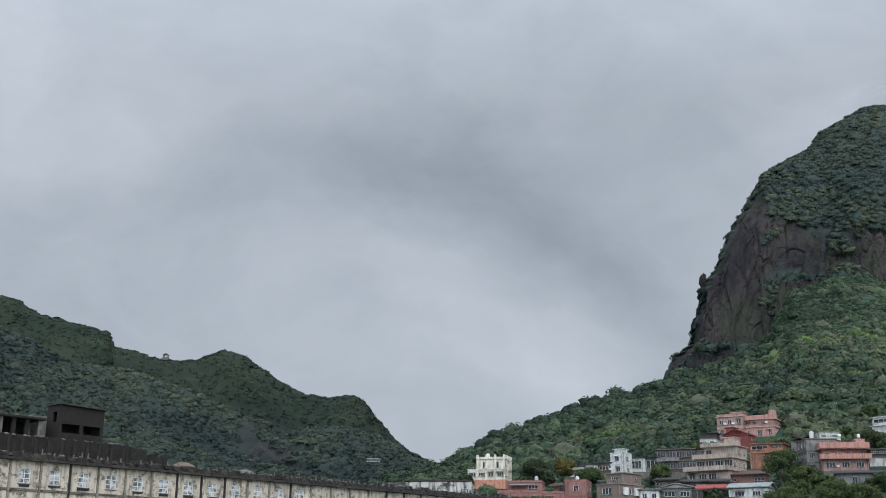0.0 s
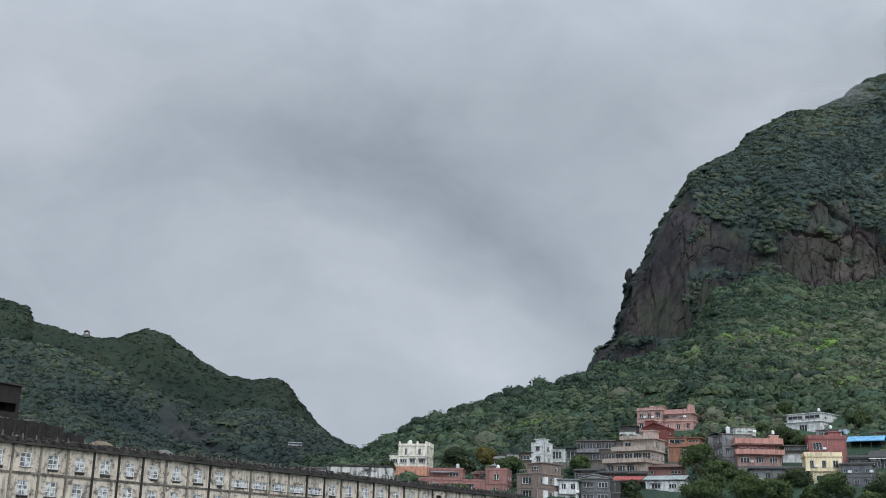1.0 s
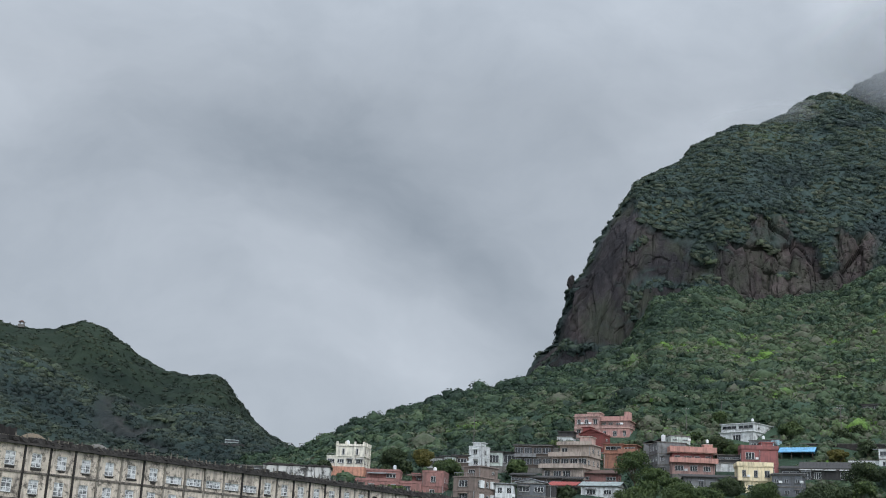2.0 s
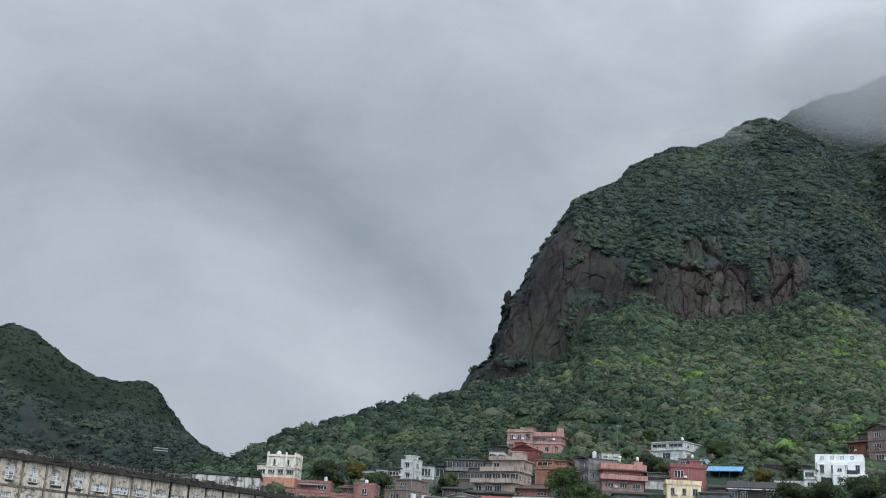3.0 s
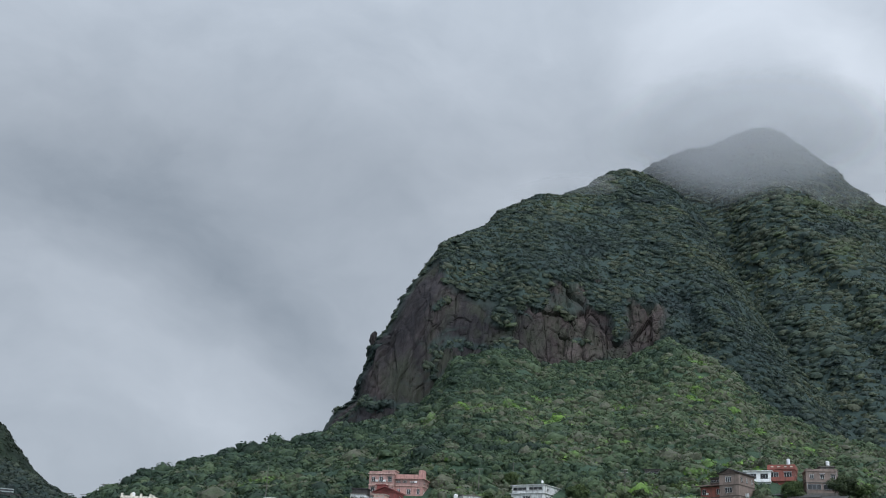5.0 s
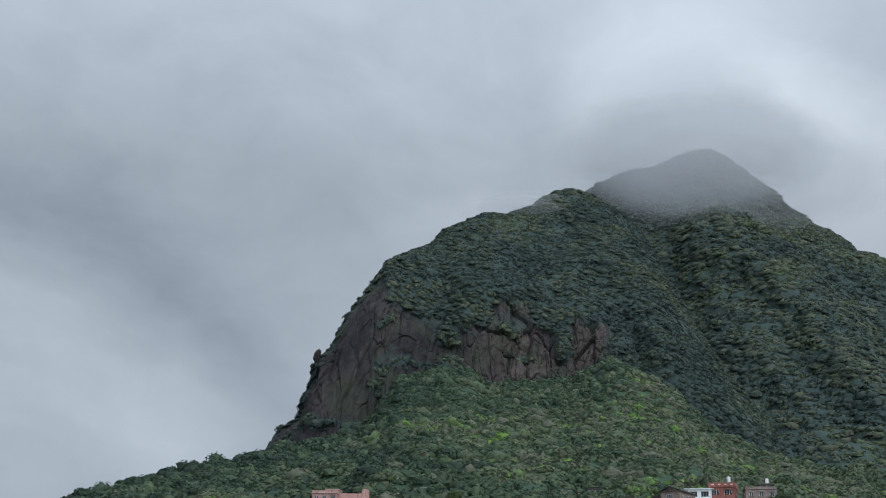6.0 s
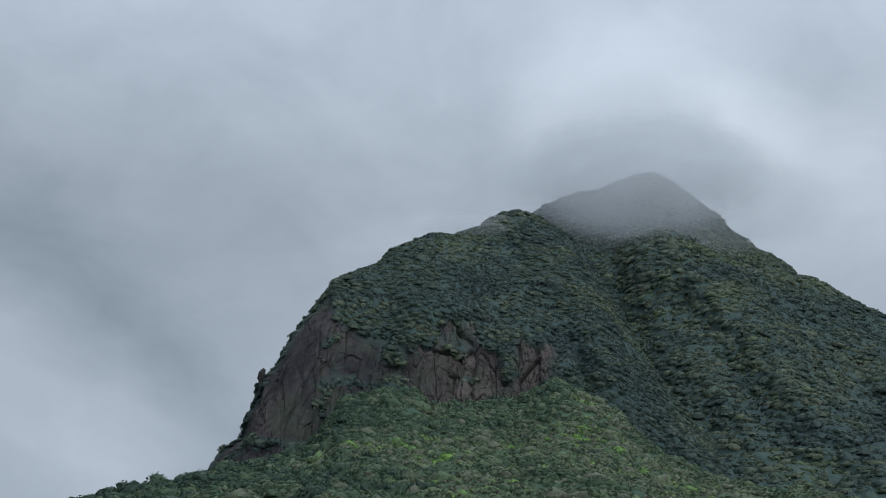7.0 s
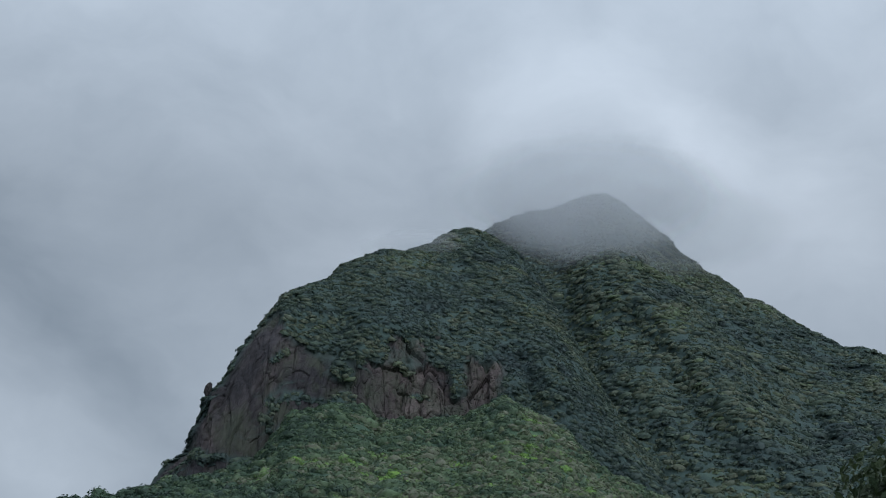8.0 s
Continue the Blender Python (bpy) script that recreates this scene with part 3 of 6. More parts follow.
leaf_gold = leaf_material("yellowing_leaves", [(0.0, (0.05, 0.06, 0.02)), (0.5, (0.13, 0.12, 0.035)), (1.0, (0.20, 0.16, 0.05))])


def spray_mesh(name, centres, sizes, tints, material, rng, flat=0.55, wild=0.45):
    """Bent four-cornered leaf clumps at the centres; flat: how far they lie level."""
    k = len(centres)
    lean = flat if isinstance(flat, np.ndarray) else np.array([0, 0, flat])
    n = rng.normal(size=(k, 3)) * wild + lean
    n /= np.linalg.norm(n, axis=1, keepdims=True)
    a = np.cross(n, rng.normal(size=(k, 3)))
    a /= np.linalg.norm(a, axis=1, keepdims=True) + 1e-9
    b = np.cross(n, a)
    sz = sizes[:, None]
    w = rng.uniform(0.35, 1.0, (4, k, 1))
    P = np.stack([centres + a * sz * w[0], centres + b * sz * w[1] * 0.8 + n * sz * 0.25, centres - a * sz * w[2], centres - b * sz * w[3] * 0.8 + n * sz * 0.25], 1)
    me = bpy.data.meshes.new(name)
    me.vertices.add(4 * k)
    me.vertices.foreach_set("co", P.reshape(-1).astype(np.float32))
    me.loops.add(4 * k)
    me.loops.foreach_set("vertex_index", np.arange(4 * k, dtype=np.int32))
    me.polygons.add(k)
    me.polygons.foreach_set("loop_start", np.arange(0, 4 * k, 4, dtype=np.int32))
    at = me.attributes.new("tint", "FLOAT", "POINT")
    at.data.foreach_set("value", np.repeat(np.clip(tints, 0, 1), 4).astype(np.float32))
    me.update()
    me.materials.append(material)
    return me


def crown_template(level, cut):
    bm = bmesh.new()
    bmesh.ops.create_icosphere(bm, subdivisions=level, radius=1.0)
    bmesh.ops.delete(bm, geom=[v for v in bm.verts if v.co.z < cut], context="VERTS")
    bm.verts.ensure_lookup_table()
    V, F = np.array([v.co[:] for v in bm.verts]), np.array([[v.index for v in f.verts] for f in bm.faces])
    bm.free()
    return V, F


def woods(name, slope, cell, s0, s1, wide, high, level, sprigs, sprig, material, label, seed, avoid=(), side=(-90, 90), upright=0.45, sink=(-0.25, 0.45), kinds=0.10, core=1.0, thick=0.92):
    """Lumpy tree crowns set close together over a slope, each with leaf sprigs: one mass that nobody could count."""
    rng = np.random.default_rng(seed)
    P, n, s, bare, tint, lump = SLOPES[slope]
    turn = np.degrees(np.arctan2(P[:, 0], P[:, 1]))
    ok = np.where((s > s0) & (s < s1) & (bare < 0.2) & (turn > side[0]) & (turn < side[1]))[0]
    rng.shuffle(ok)
    _, first = np.unique(np.floor(P[ok] / cell).astype(int), axis=0, return_index=True)
    pick = ok[first]
    pick = pick[rng.random(len(pick)) < thick * (0.6 + 0.8 * vnoise(P[pick, 0] / 22, P[pick, 2] / 12, seed + 2))]
    c, nn, t = P[pick], n[pick], tint[pick]
    far = np.ones(len(c), bool)
    for x, y, d in avoid:
        far &= np.hypot(c[:, 0] - x, c[:, 1] - y) > d
    c, nn, t = c[far], nn[far], t[far]
    k = len(c)
    V, F = crown_template(level, -0.7)
    grow = np.exp(np.clip(rng.normal(0, 0.25, k), -0.4, 0.4)) * (0.7 + 0.6 * vnoise(c[:, 0] / 17, c[:, 2] / 11, seed))
    size = np.stack([wide * rng.uniform(0.75, 1.3, k), wide * rng.uniform(0.7, 1.15, k), high * rng.uniform(0.6, 1.3, k)], 1) * grow[:, None]
    W = V[None] * (1 + rng.uniform(-0.34, 0.34, (k, len(V), 1)))
    ang = rng.uniform(0, 6.28, k)
    ca, sa = np.cos(ang)[:, None], np.sin(ang)[:, None]
    W = np.stack([W[..., 0] * ca - W[..., 1] * sa, W[..., 0] * sa + W[..., 1] * ca, W[..., 2]], -1) * size[:, None, :] * core
    axis = nn * 0.75 + np.array([0, 0, upright]) + rng.normal(0, 0.12, (k, 3))
    axis /= np.linalg.norm(axis, axis=1, keepdims=True)
    ex = np.cross(axis, c * np.array([1, 1, 0]))
    ex /= np.linalg.norm(ex, axis=1, keepdims=True)
    ey = np.cross(axis, ex)
    base = c + axis * (high * rng.uniform(sink[0], sink[1], (k, 1)))
    world_of = lambda q: base[:, None, :] + q[..., :1] * ex[:, None, :] + q[..., 1:2] * ey[:, None, :] + q[..., 2:] * axis[:, None, :]
    W = world_of(W)
    base_t = np.clip(t * 0.9 + rng.normal(0.05, 0.09, k), 0, 1)
    base_t = np.where(rng.random(k) < kinds, rng.uniform(0.05, 0.85, k) * 0.6 + 0.4 * base_t, base_t)  # other kinds of tree among them
    vt = base_t[:, None] + rng.normal(0, 0.07, (k, len(V)))
    me = bpy.data.meshes.new(name)
    me.vertices.add(k * len(V))
    me.vertices.foreach_set("co", W.reshape(-1).astype(np.float32))
    idx = (F[None] + (np.arange(k) * len(V))[:, None, None]).reshape(-1).astype(np.int32)
    me.loops.add(len(idx))
    me.loops.foreach_set("vertex_index", idx)
    me.polygons.add(len(idx) // 3)
    me.polygons.foreach_set("loop_start", np.arange(0, len(idx), 3, dtype=np.int32))
    me.polygons.foreach_set("use_smooth", np.ones(len(idx) // 3, bool))
    at = me.attributes.new("tint", "FLOAT", "POINT")
    at.data.foreach_set("value", np.clip(vt, 0, 1).reshape(-1).astype(np.float32))
    me.update()
    me.materials.append(material)
    tagged(new(name, me), label, "trees", kind="stuff")
    if sprigs:
        o = rng.normal(size=(k, sprigs, 3))
        o /= np.linalg.norm(o, axis=2, keepdims=True)
        o[..., 2] = np.abs(o[..., 2]) * 1.2 - 0.35
        pts = world_of(o * size[:, None, :] * rng.uniform(0.78, 1.08, (k, sprigs, 1)))
        tt = np.repeat(base_t, sprigs) + rng.normal(0, 0.08, k * sprigs)
        me = spray_mesh(name + "_sprigs", pts.reshape(-1, 3), sprig * rng.uniform(0.5, 1.3, k * sprigs), tt, material, rng, (world_of(o) - base[:, None, :] + np.array([0, 0, 0.35])).reshape(-1, 3), 0.38)
        tagged(new(name + "_sprigs", me), "small leafy sprigs on the " + label.split(" ")[0] + " tree crowns", "trees", kind="stuff")


# ---- helpers for things ----
def link(name, bm, material, parent=None, label="", m=None):
    me = bpy.data.meshes.new(name)
    bm.to_mesh(me)
    bm.free()
    me.materials.append(material)
    return put(name, me, parent, label, m)


def put(name, me, parent=None, label="", m=None):
    ob = new(name, me)
    if parent is not None:
        ob.parent = parent
    if m is not None:
        ob.matrix_basis = m
    if label:
        ob["label"] = label
    return ob


def box(bm, x0, x1, y0, y1, z0, z1):
    vs = [bm.verts.new((x, y, z)) for z in (z0, z1) for x, y in ((x0, y0), (x1, y0), (x1, y1), (x0, y1))]
    for f in ((0, 3, 2, 1), (4, 5, 6, 7), (0, 1, 5, 4), (1, 2, 6, 5), (2, 3, 7, 6), (3, 0, 4, 7)):
        bm.faces.new([vs[i] for i in f])


def box_part(name, dims, material, parent, label="", bevel=0.0):
    bm = bmesh.new()
    box(bm, *dims)
    if bevel:
        bmesh.ops.bevel(bm, geom=bm.edges[:], offset=bevel, segments=1, affect="EDGES")
    return link(name, bm, material, parent, label)


def tube(bm, a, b, r0, r1, seg=8):
    a, b = Vector(a), Vector(b)
    d = (b - a).normalized()
    p = d.orthogonal().normalized()
    q = d.cross(p)
    rings = []
    for c, r in ((a, r0), (b, r1)):
        rings.append([bm.verts.new(c + (p * math.cos(2 * math.pi * i / seg) + q * math.sin(2 * math.pi * i / seg)) * r) for i in range(seg)])
    for i in range(seg):
        bm.faces.new((rings[0][i], rings[0][(i + 1) % seg], rings[1][(i + 1) % seg], rings[1][i]))
    bm.faces.new(rings[0][::-1])
    bm.faces.new(rings[1])


def thing(name, label, category, m, group=""):
    e = new(name)
    e.matrix_basis = m
    return tagged(e, label, category, group)


MATS = {}


def paint(name, col, rough=0.8, stain=0.5, dirt=(0.045, 0.040, 0.036), streak=0.5, metal=0.0, scale=1.0):
    """Weathered wall or roof paint: mottling, rain streaks and blotches of dirt."""
    if name in MATS:
        return MATS[name]
    m, N, L, b = nodes_of(name)
    mott = ramp(N, L, tex_noise(N, L, 0.5 * scale, 5, 0.6), [(0.3, tuple(c * 0.78 for c in col)), (0.7, tuple(min(1, c * 1.12) for c in col))])
    run = ramp(N, L, tex_noise(N, L, 1.6 * scale, 5, 0.6, (1, 1, 0.12)), [(0.48, (0, 0, 0)), (0.66, (1, 1, 1))])
    blot = ramp(N, L, tex_noise(N, L, 0.9 * scale, 7, 0.7), [(0.50, (0, 0, 0)), (0.62, (1, 1, 1))])
    c = mix(N, L, mix(N, L, 1.0, run, (streak, streak, streak), "MULTIPLY"), mott, dirt)
    c = mix(N, L, mix(N, L, 1.0, blot, (stain, stain, stain), "MULTIPLY"), c, dirt)
    L.new(c, b.inputs["Base Color"])
    b.inputs["Roughness"].default_value, b.inputs["Metallic"].default_value = rough, metal
    bump(N, L, b, tex_noise(N, L, 6 * scale, 5, 0.7), 0.3, 0.03)
    MATS[name] = m
    return m


glass, N_, L_, b_ = nodes_of("window_glass")
L_.new(ramp(N_, L_, tex_noise(N_, L_, 0.35, 2), [(0.35, (0.012, 0.014, 0.016)), (0.65, (0.06, 0.065, 0.07))]), b_.inputs["Base Color"])
b_.inputs["Roughness"].default_value = 0.12
b_.inputs["Specular IOR Level"].default_value = 0.25
# Near-black fill for boxes behind openings, in place of the rooms' own shade.
dark_void = paint("unlit_room_black", (0.012, 0.011, 0.010), 0.9, 0, (0.01, 0.01, 0.01), 0)
white_frame = paint("white_window_frame", (0.72, 0.73, 0.73), 0.5, 0.12, streak=0.1)
alu_frame = paint("aluminium_frame", (0.35, 0.36, 0.37), 0.4, 0.1, streak=0.1, metal=0.6)
concrete = paint("weathered_concrete", (0.155, 0.147, 0.136), 0.9, 0.6)
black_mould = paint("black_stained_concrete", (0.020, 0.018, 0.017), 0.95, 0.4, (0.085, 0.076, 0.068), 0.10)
bark = paint("bark", (0.10, 0.075, 0.055), 0.95, 0.4)
pole_grey = paint("concrete_pole", (0.13, 0.125, 0.115), 0.85, 0.2)
steel = paint("stainless_tank", (0.62, 0.64, 0.66), 0.3, 0.05, streak=0.1, metal=0.75)
white_tank = paint("white_tank", (0.75, 0.76, 0.77), 0.5, 0.1, streak=0.1)
rust = paint("rusty_sheet", (0.16, 0.075, 0.05), 0.8, 0.5)


def panel(bm, o, u, n, width, height, holes, depth=0.14):
    """A wall face from corner o along u, with holes (x0, x1, z0, z1) that have reveals; n points outwards."""
    o, u, n = Vector(o), Vector(u), Vector(n)
    xs = sorted({0.0, width, *[h[0] for h in holes], *[h[1] for h in holes]})
    zs = sorted({0.0, height, *[h[2] for h in holes], *[h[3] for h in holes]})
    pt = lambda x, z, d=0.0: o + u * x + Vector((0, 0, z)) - n * d
    for x0, x1 in zip(xs, xs[1:]):
        for z0, z1 in zip(zs, zs[1:]):
            cx, cz = (x0 + x1) / 2, (z0 + z1) / 2
            if any(h[0] < cx < h[1] and h[2] < cz < h[3] for h in holes):
                continue
            bm.faces.new([bm.verts.new(pt(x, z)) for x, z in ((x0, z0), (x1, z0), (x1, z1), (x0, z1))])
    for x0, x1, z0, z1 in holes:
        c = [(x0, z0), (x1, z0), (x1, z1), (x0, z1)]
        for (ax, az_), (bx, bz) in zip(c, c[1:] + c[:1]):
            bm.faces.new([bm.verts.new(pt(ax, az_)), bm.verts.new(pt(ax, az_, depth)), bm.verts.new(pt(bx, bz, depth)), bm.verts.new(pt(bx, bz))])


PANES = {}


def window_unit(parent, w, h, m, frame_mat, bars=1, sill=True, rails=0):
    """A window as a part: frame with mullions, with its pane and sill under it. Meshes are shared between alike windows."""
    w, h = round(w, 2), round(h, 2)
    key = (w, h, frame_mat.name, bars, rails)
    if key not in PANES:
        f, g, sl = bmesh.new(), bmesh.new(), bmesh.new()
        t = 0.10 if rails else 0.07
        box(f, -w / 2, w / 2, -0.03, 0.05, 0, t)
        box(f, -w / 2, w / 2, -0.03, 0.05, h - t, h)
        for x in (-w / 2 + t / 2, w / 2 - t / 2, *[-w / 2 + w * (i + 1) / (bars + 1) for i in range(bars)]):
            box(f, x - t / 2, x + t / 2, -0.028, 0.048, t, h - t)
        for i in range(rails):
            z = h * (i + 1) / (rails + 1)
            box(f, -w / 2 + t, w / 2 - t, -0.026, 0.046, z - t / 2, z + t / 2)
        box(g, -w / 2 + 0.01, w / 2 - 0.01, 0.02, 0.035, 0.01, h - 0.01)
        box(sl, -w / 2 - 0.1, w / 2 + 0.1, -0.30, -0.05, -0.1, 0.0)
        meshes = []
        for nm, bm_, mt in (("window", f, frame_mat), ("pane", g, glass), ("sill", sl, concrete)):
            me = bpy.data.meshes.new(nm)
            bm_.to_mesh(me)
            bm_.free()
            me.materials.append(mt)
            meshes.append(me)
        PANES[key] = meshes
    fr, pn, si = PANES[key]
    wnd = put("window", fr, parent, "", m)
    put("pane", pn, wnd)
    if sill:
        put("sill", si, wnd)
    return wnd


FOOTPRINTS = []


def site(az, el, yaw=0.0):
    """A level place on the village slope, seen at that bearing and rise; x runs to the right, y away."""
    r = village_r(el)
    p = bearing(az, r, EYE + r * math.tan(radians(el)))
    return Matrix.Translation(p) @ pose(0, 0, 0, 0, 0, -az + yaw), r


wear = random.Random(3)


def facade_holes(width, height, cols, kind):
    """Openings of one storey's face: x0, x1, z0, z1."""
    out = []
    if cols < 1:
        return out
    step = width / cols
    for i in range(cols):
        if kind != "gallery" and cols > 1 and wear.random() < 0.12:
            continue
        c = step * (i + 0.5 + (0 if kind == "gallery" else wear.uniform(-0.06, 0.06)))
        narrow = wear.choice((0.75, 0.9, 1.0, 1.0))
        if kind == "wide":
            w, z0, z1 = min(step * 0.74, 2.6) * narrow, 0.95, height - 0.65
        elif kind == "gallery":
            w, z0, z1 = step * 0.86, 0.95, height - 0.45
        elif kind == "tall":
            w, z0, z1 = min(step * 0.5, 1.1), 0.25, height - 0.6
        else:
            w, z0, z1 = min(step * 0.5, 1.25) * narrow, 0.95, height - 0.8
        out.append((c - w / 2, c + w / 2, z0, z1))
    return out


def hood(house, x0, x1, y, z, mat_):
    """A sloping sheet hood over a window."""
    bm = bmesh.new()
    v = [bm.verts.new(p) for p in ((x0, y - 0.02, z + 0.16), (x1, y - 0.02, z + 0.16), (x1, y - 0.62, z), (x0, y - 0.62, z), (x0, y - 0.02, z + 0.10), (x1, y - 0.02, z + 0.10), (x1, y - 0.62, z - 0.06), (x0, y - 0.62, z - 0.06))]
    for f in ((0, 3, 2, 1), (4, 5, 6, 7), (3, 7, 6, 2), (0, 4, 7, 3), (1, 2, 6, 5), (0, 1, 5, 4)):
        bm.faces.new([v[i] for i in f])
    link("window_hood", bm, mat_, house)


def air_unit(house, x, y, z):
    """An air-conditioner box with its fan grille on brackets."""
    bm = bmesh.new()
    box(bm, x, x + 0.8, y - 0.42, y - 0.06, z, z + 0.56)
    bmesh.ops.bevel(bm, geom=bm.edges[:], offset=0.03, segments=1, affect="EDGES")
    tube(bm, (x + 0.3, y - 0.44, z + 0.28), (x + 0.3, y - 0.421, z + 0.28), 0.2, 0.2, 10)
    box(bm, x + 0.1, x + 0.16, y - 0.4, y + 0.02, z - 0.06, z - 0.005)
    box(bm, x + 0.64, x + 0.7, y - 0.4, y + 0.02, z - 0.06, z - 0.005)
    link("air_conditioner", bm, white_frame, house)


def block(house, x0, y0, z0, w, d, storeys, h, wall, cols=3, side=2, kind="win", frame_mat=None, slab=None, overhang=0.25, parapet=0.0, plinth=0.0, void=False):
    """One box of a house: storeys with openings on the front and both sides, floor slabs, roof slab and parapet."""
    frame_mat = frame_mat or white_frame
    slab = slab or concrete
    x1, y1 = x0 + w, y0 + d
    for k in range(storeys):
        zb = z0 + k * h
        bm = bmesh.new()
        fh, sh = facade_holes(w, h, cols, kind), facade_holes(d, h, side, "win")
        panel(bm, (x0, y0, zb), (1, 0, 0), (0, -1, 0), w, h, fh)
        panel(bm, (x1, y0, zb), (0, 1, 0), (1, 0, 0), d, h, sh)
        panel(bm, (x0, y1, zb), (0, -1, 0), (-1, 0, 0), d, h, sh)
        panel(bm, (x1, y1, zb), (-1, 0, 0), (0, 1, 0), w, h, [])
        link("storey", bm, wall, house)
        if void:
            # Solid near-black box: the darkness of the room is put in as colour.
            box_part("interior", (x0 + 0.16, x1 - 0.16, y0 + 0.16, y1 - 0.16, zb + 0.05, zb + h - 0.05), dark_void, house)
        for a, b, c, e in fh:
            window_unit(house, b - a, e - c, Matrix.Translation((x0 + (a + b) / 2, y0 + 0.10, zb + c)), frame_mat, 2 if b - a > 1.7 else 1)
            chance = wear.random()
            if chance < 0.34 and kind != "gallery":
                hood(house, x0 + a - 0.15, x0 + b + 0.15, y0, zb + e + 0.12, wear.choice((slab, concrete, alu_frame)))
            elif chance < 0.5 and kind != "gallery":
                air_unit(house, x0 + b + 0.15, y0, zb + c - 0.05)
        if wear.random() < 0.7:
            xp = x0 + w * wear.choice((0.03, 0.5, 0.97))
            bm = bmesh.new()
            tube(bm, (xp, y0 - 0.09, zb), (xp, y0 - 0.09, zb + h), 0.06, 0.06, 5)
            link("drainpipe", bm, wear.choice((alu_frame, concrete)), house)
        for a, b, c, e in sh:
            window_unit(house, b - a, e - c, Matrix.Translation((x1 - 0.10, y0 + (a + b) / 2, zb + c)) @ pose(0, 0, 0, 0, 0, 90), frame_mat, 1)
            window_unit(house, b - a, e - c, Matrix.Translation((x0 + 0.10, y1 - (a + b) / 2, zb + c)) @ pose(0, 0, 0, 0, 0, -90), frame_mat, 1)
        if k:
            box_part("floor_slab", (x0 - 0.12, x1 + 0.12, y0 - 0.12, y1 + 0.12, zb - 0.14, zb + 0.14), slab, house)
    top = z0 + storeys * h
    o = overhang
    box_part("roof_slab", (x0 - o, x1 + o, y0 - o, y1 + o, top, top + 0.22), slab, house, bevel=0.03)
    if parapet:
        t = 0.15
        bm = bmesh.new()
        box(bm, x0, x1, y0, y0 + t, top + 0.22, top + 0.22 + parapet)
        box(bm, x0, x0 + t, y0 + t, y1, top + 0.22, top + 0.22 + parapet)
        box(bm, x1 - t, x1, y0 + t, y1, top + 0.22, top + 0.22 + parapet)
        link("parapet", bm, wall, house)
    if plinth:
        box_part("plinth", (x0 - 0.05, x1 + 0.05, y0 - 0.05, y1 + 0.05, z0 - plinth, z0), concrete, house)
    return top + 0.22


def balcony(house, x0, x1, y0, z, depth, wall, height=1.0):
    bm = bmesh.new()
    box(bm, x0, x1, y0 - depth, y0 - 0.13, z - 0.16, z)
    box(bm, x0, x1, y0 - depth, y0 - depth + 0.12, z, z + height)
    box(bm, x0, x0 + 0.12, y0 - depth + 0.12, y0 - 0.13, z, z + height)
    box(bm, x1 - 0.12, x1, y0 - depth + 0.12, y0 - 0.13, z, z + height)
    link("balcony", bm, wall, house)


def pitched(house, x0, x1, y0, y1, z, rise, mat_, ridge_along="x", over=0.4, thick=0.14):
    """A two-sided sheet roof with thickness and ribs."""
    bm = bmesh.new()
    x0, x1, y0, y1 = x0 - over, x1 + over, y0 - over, y1 + over
    if ridge_along == "x":
        ym = (y0 + y1) / 2
        pr = [((x0, y0, z), (x1, y0, z), (x1, ym, z + rise), (x0, ym, z + rise)), ((x1, y1, z), (x0, y1, z), (x0, ym, z + rise), (x1, ym, z + rise))]
    elif ridge_along == "y":
        xm = (x0 + x1) / 2
        pr = [((x0, y1, z), (x0, y0, z), (xm, y0, z + rise), (xm, y1, z + rise)), ((x1, y0, z), (x1, y1, z), (xm, y1, z + rise), (xm, y0, z + rise))]
    else:
        pr = [((x0, y0, z), (x1, y0, z), (x1, y1, z + rise), (x0, y1, z + rise))]
    for quad in pr:
        a, b, c, d = (Vector(q) for q in quad)
        runs = 2 * max(4, int((b - a).length / 0.8))
        lo, hi = [], []
        for i in range(runs + 1):
            p, q = a.lerp(b, i / runs), d.lerp(c, i / runs)
            up = Vector((0, 0, thick + (0.07 if i % 2 else 0)))
            lo.append((bm.verts.new(p), bm.verts.new(q)))
            hi.append((bm.verts.new(p + up), bm.verts.new(q + up)))
        for i in range(runs):
            bm.faces.new((hi[i][0], hi[i + 1][0], hi[i + 1][1], hi[i][1]))
            bm.faces.new((lo[i + 1][0], lo[i][0], lo[i][1], lo[i + 1][1]))
            bm.faces.new((lo[i][0], lo[i + 1][0], hi[i + 1][0], hi[i][0]))
            bm.faces.new((lo[i + 1][1], lo[i][1], hi[i][1], hi[i + 1][1]))
        for i in (0, runs):
            bm.faces.new((lo[i][0], hi[i][0], hi[i][1], lo[i][1]))
    return link("roof", bm, mat_, house)


def gable(house, x0, x1, y0, y1, z, rise, wall, along="x"):
    bm = bmesh.new()
    if along == "y":
        for y, sgn in ((y0, 1), (y1, -1)):
            v = [bm.verts.new(p) for p in ((x0, y, z), (x1, y, z), ((x0 + x1) / 2, y, z + rise))]
            bm.faces.new(v[::sgn])
    else:
        for x, sgn in ((x0, -1), (x1, 1)):
            v = [bm.verts.new(p) for p in ((x, y0, z), (x, y1, z), (x, (y0 + y1) / 2, z + rise))]
            bm.faces.new(v[::sgn])
    ext = bmesh.ops.extrude_face_region(bm, geom=bm.faces[:])
    link("gable", bm, wall, house)


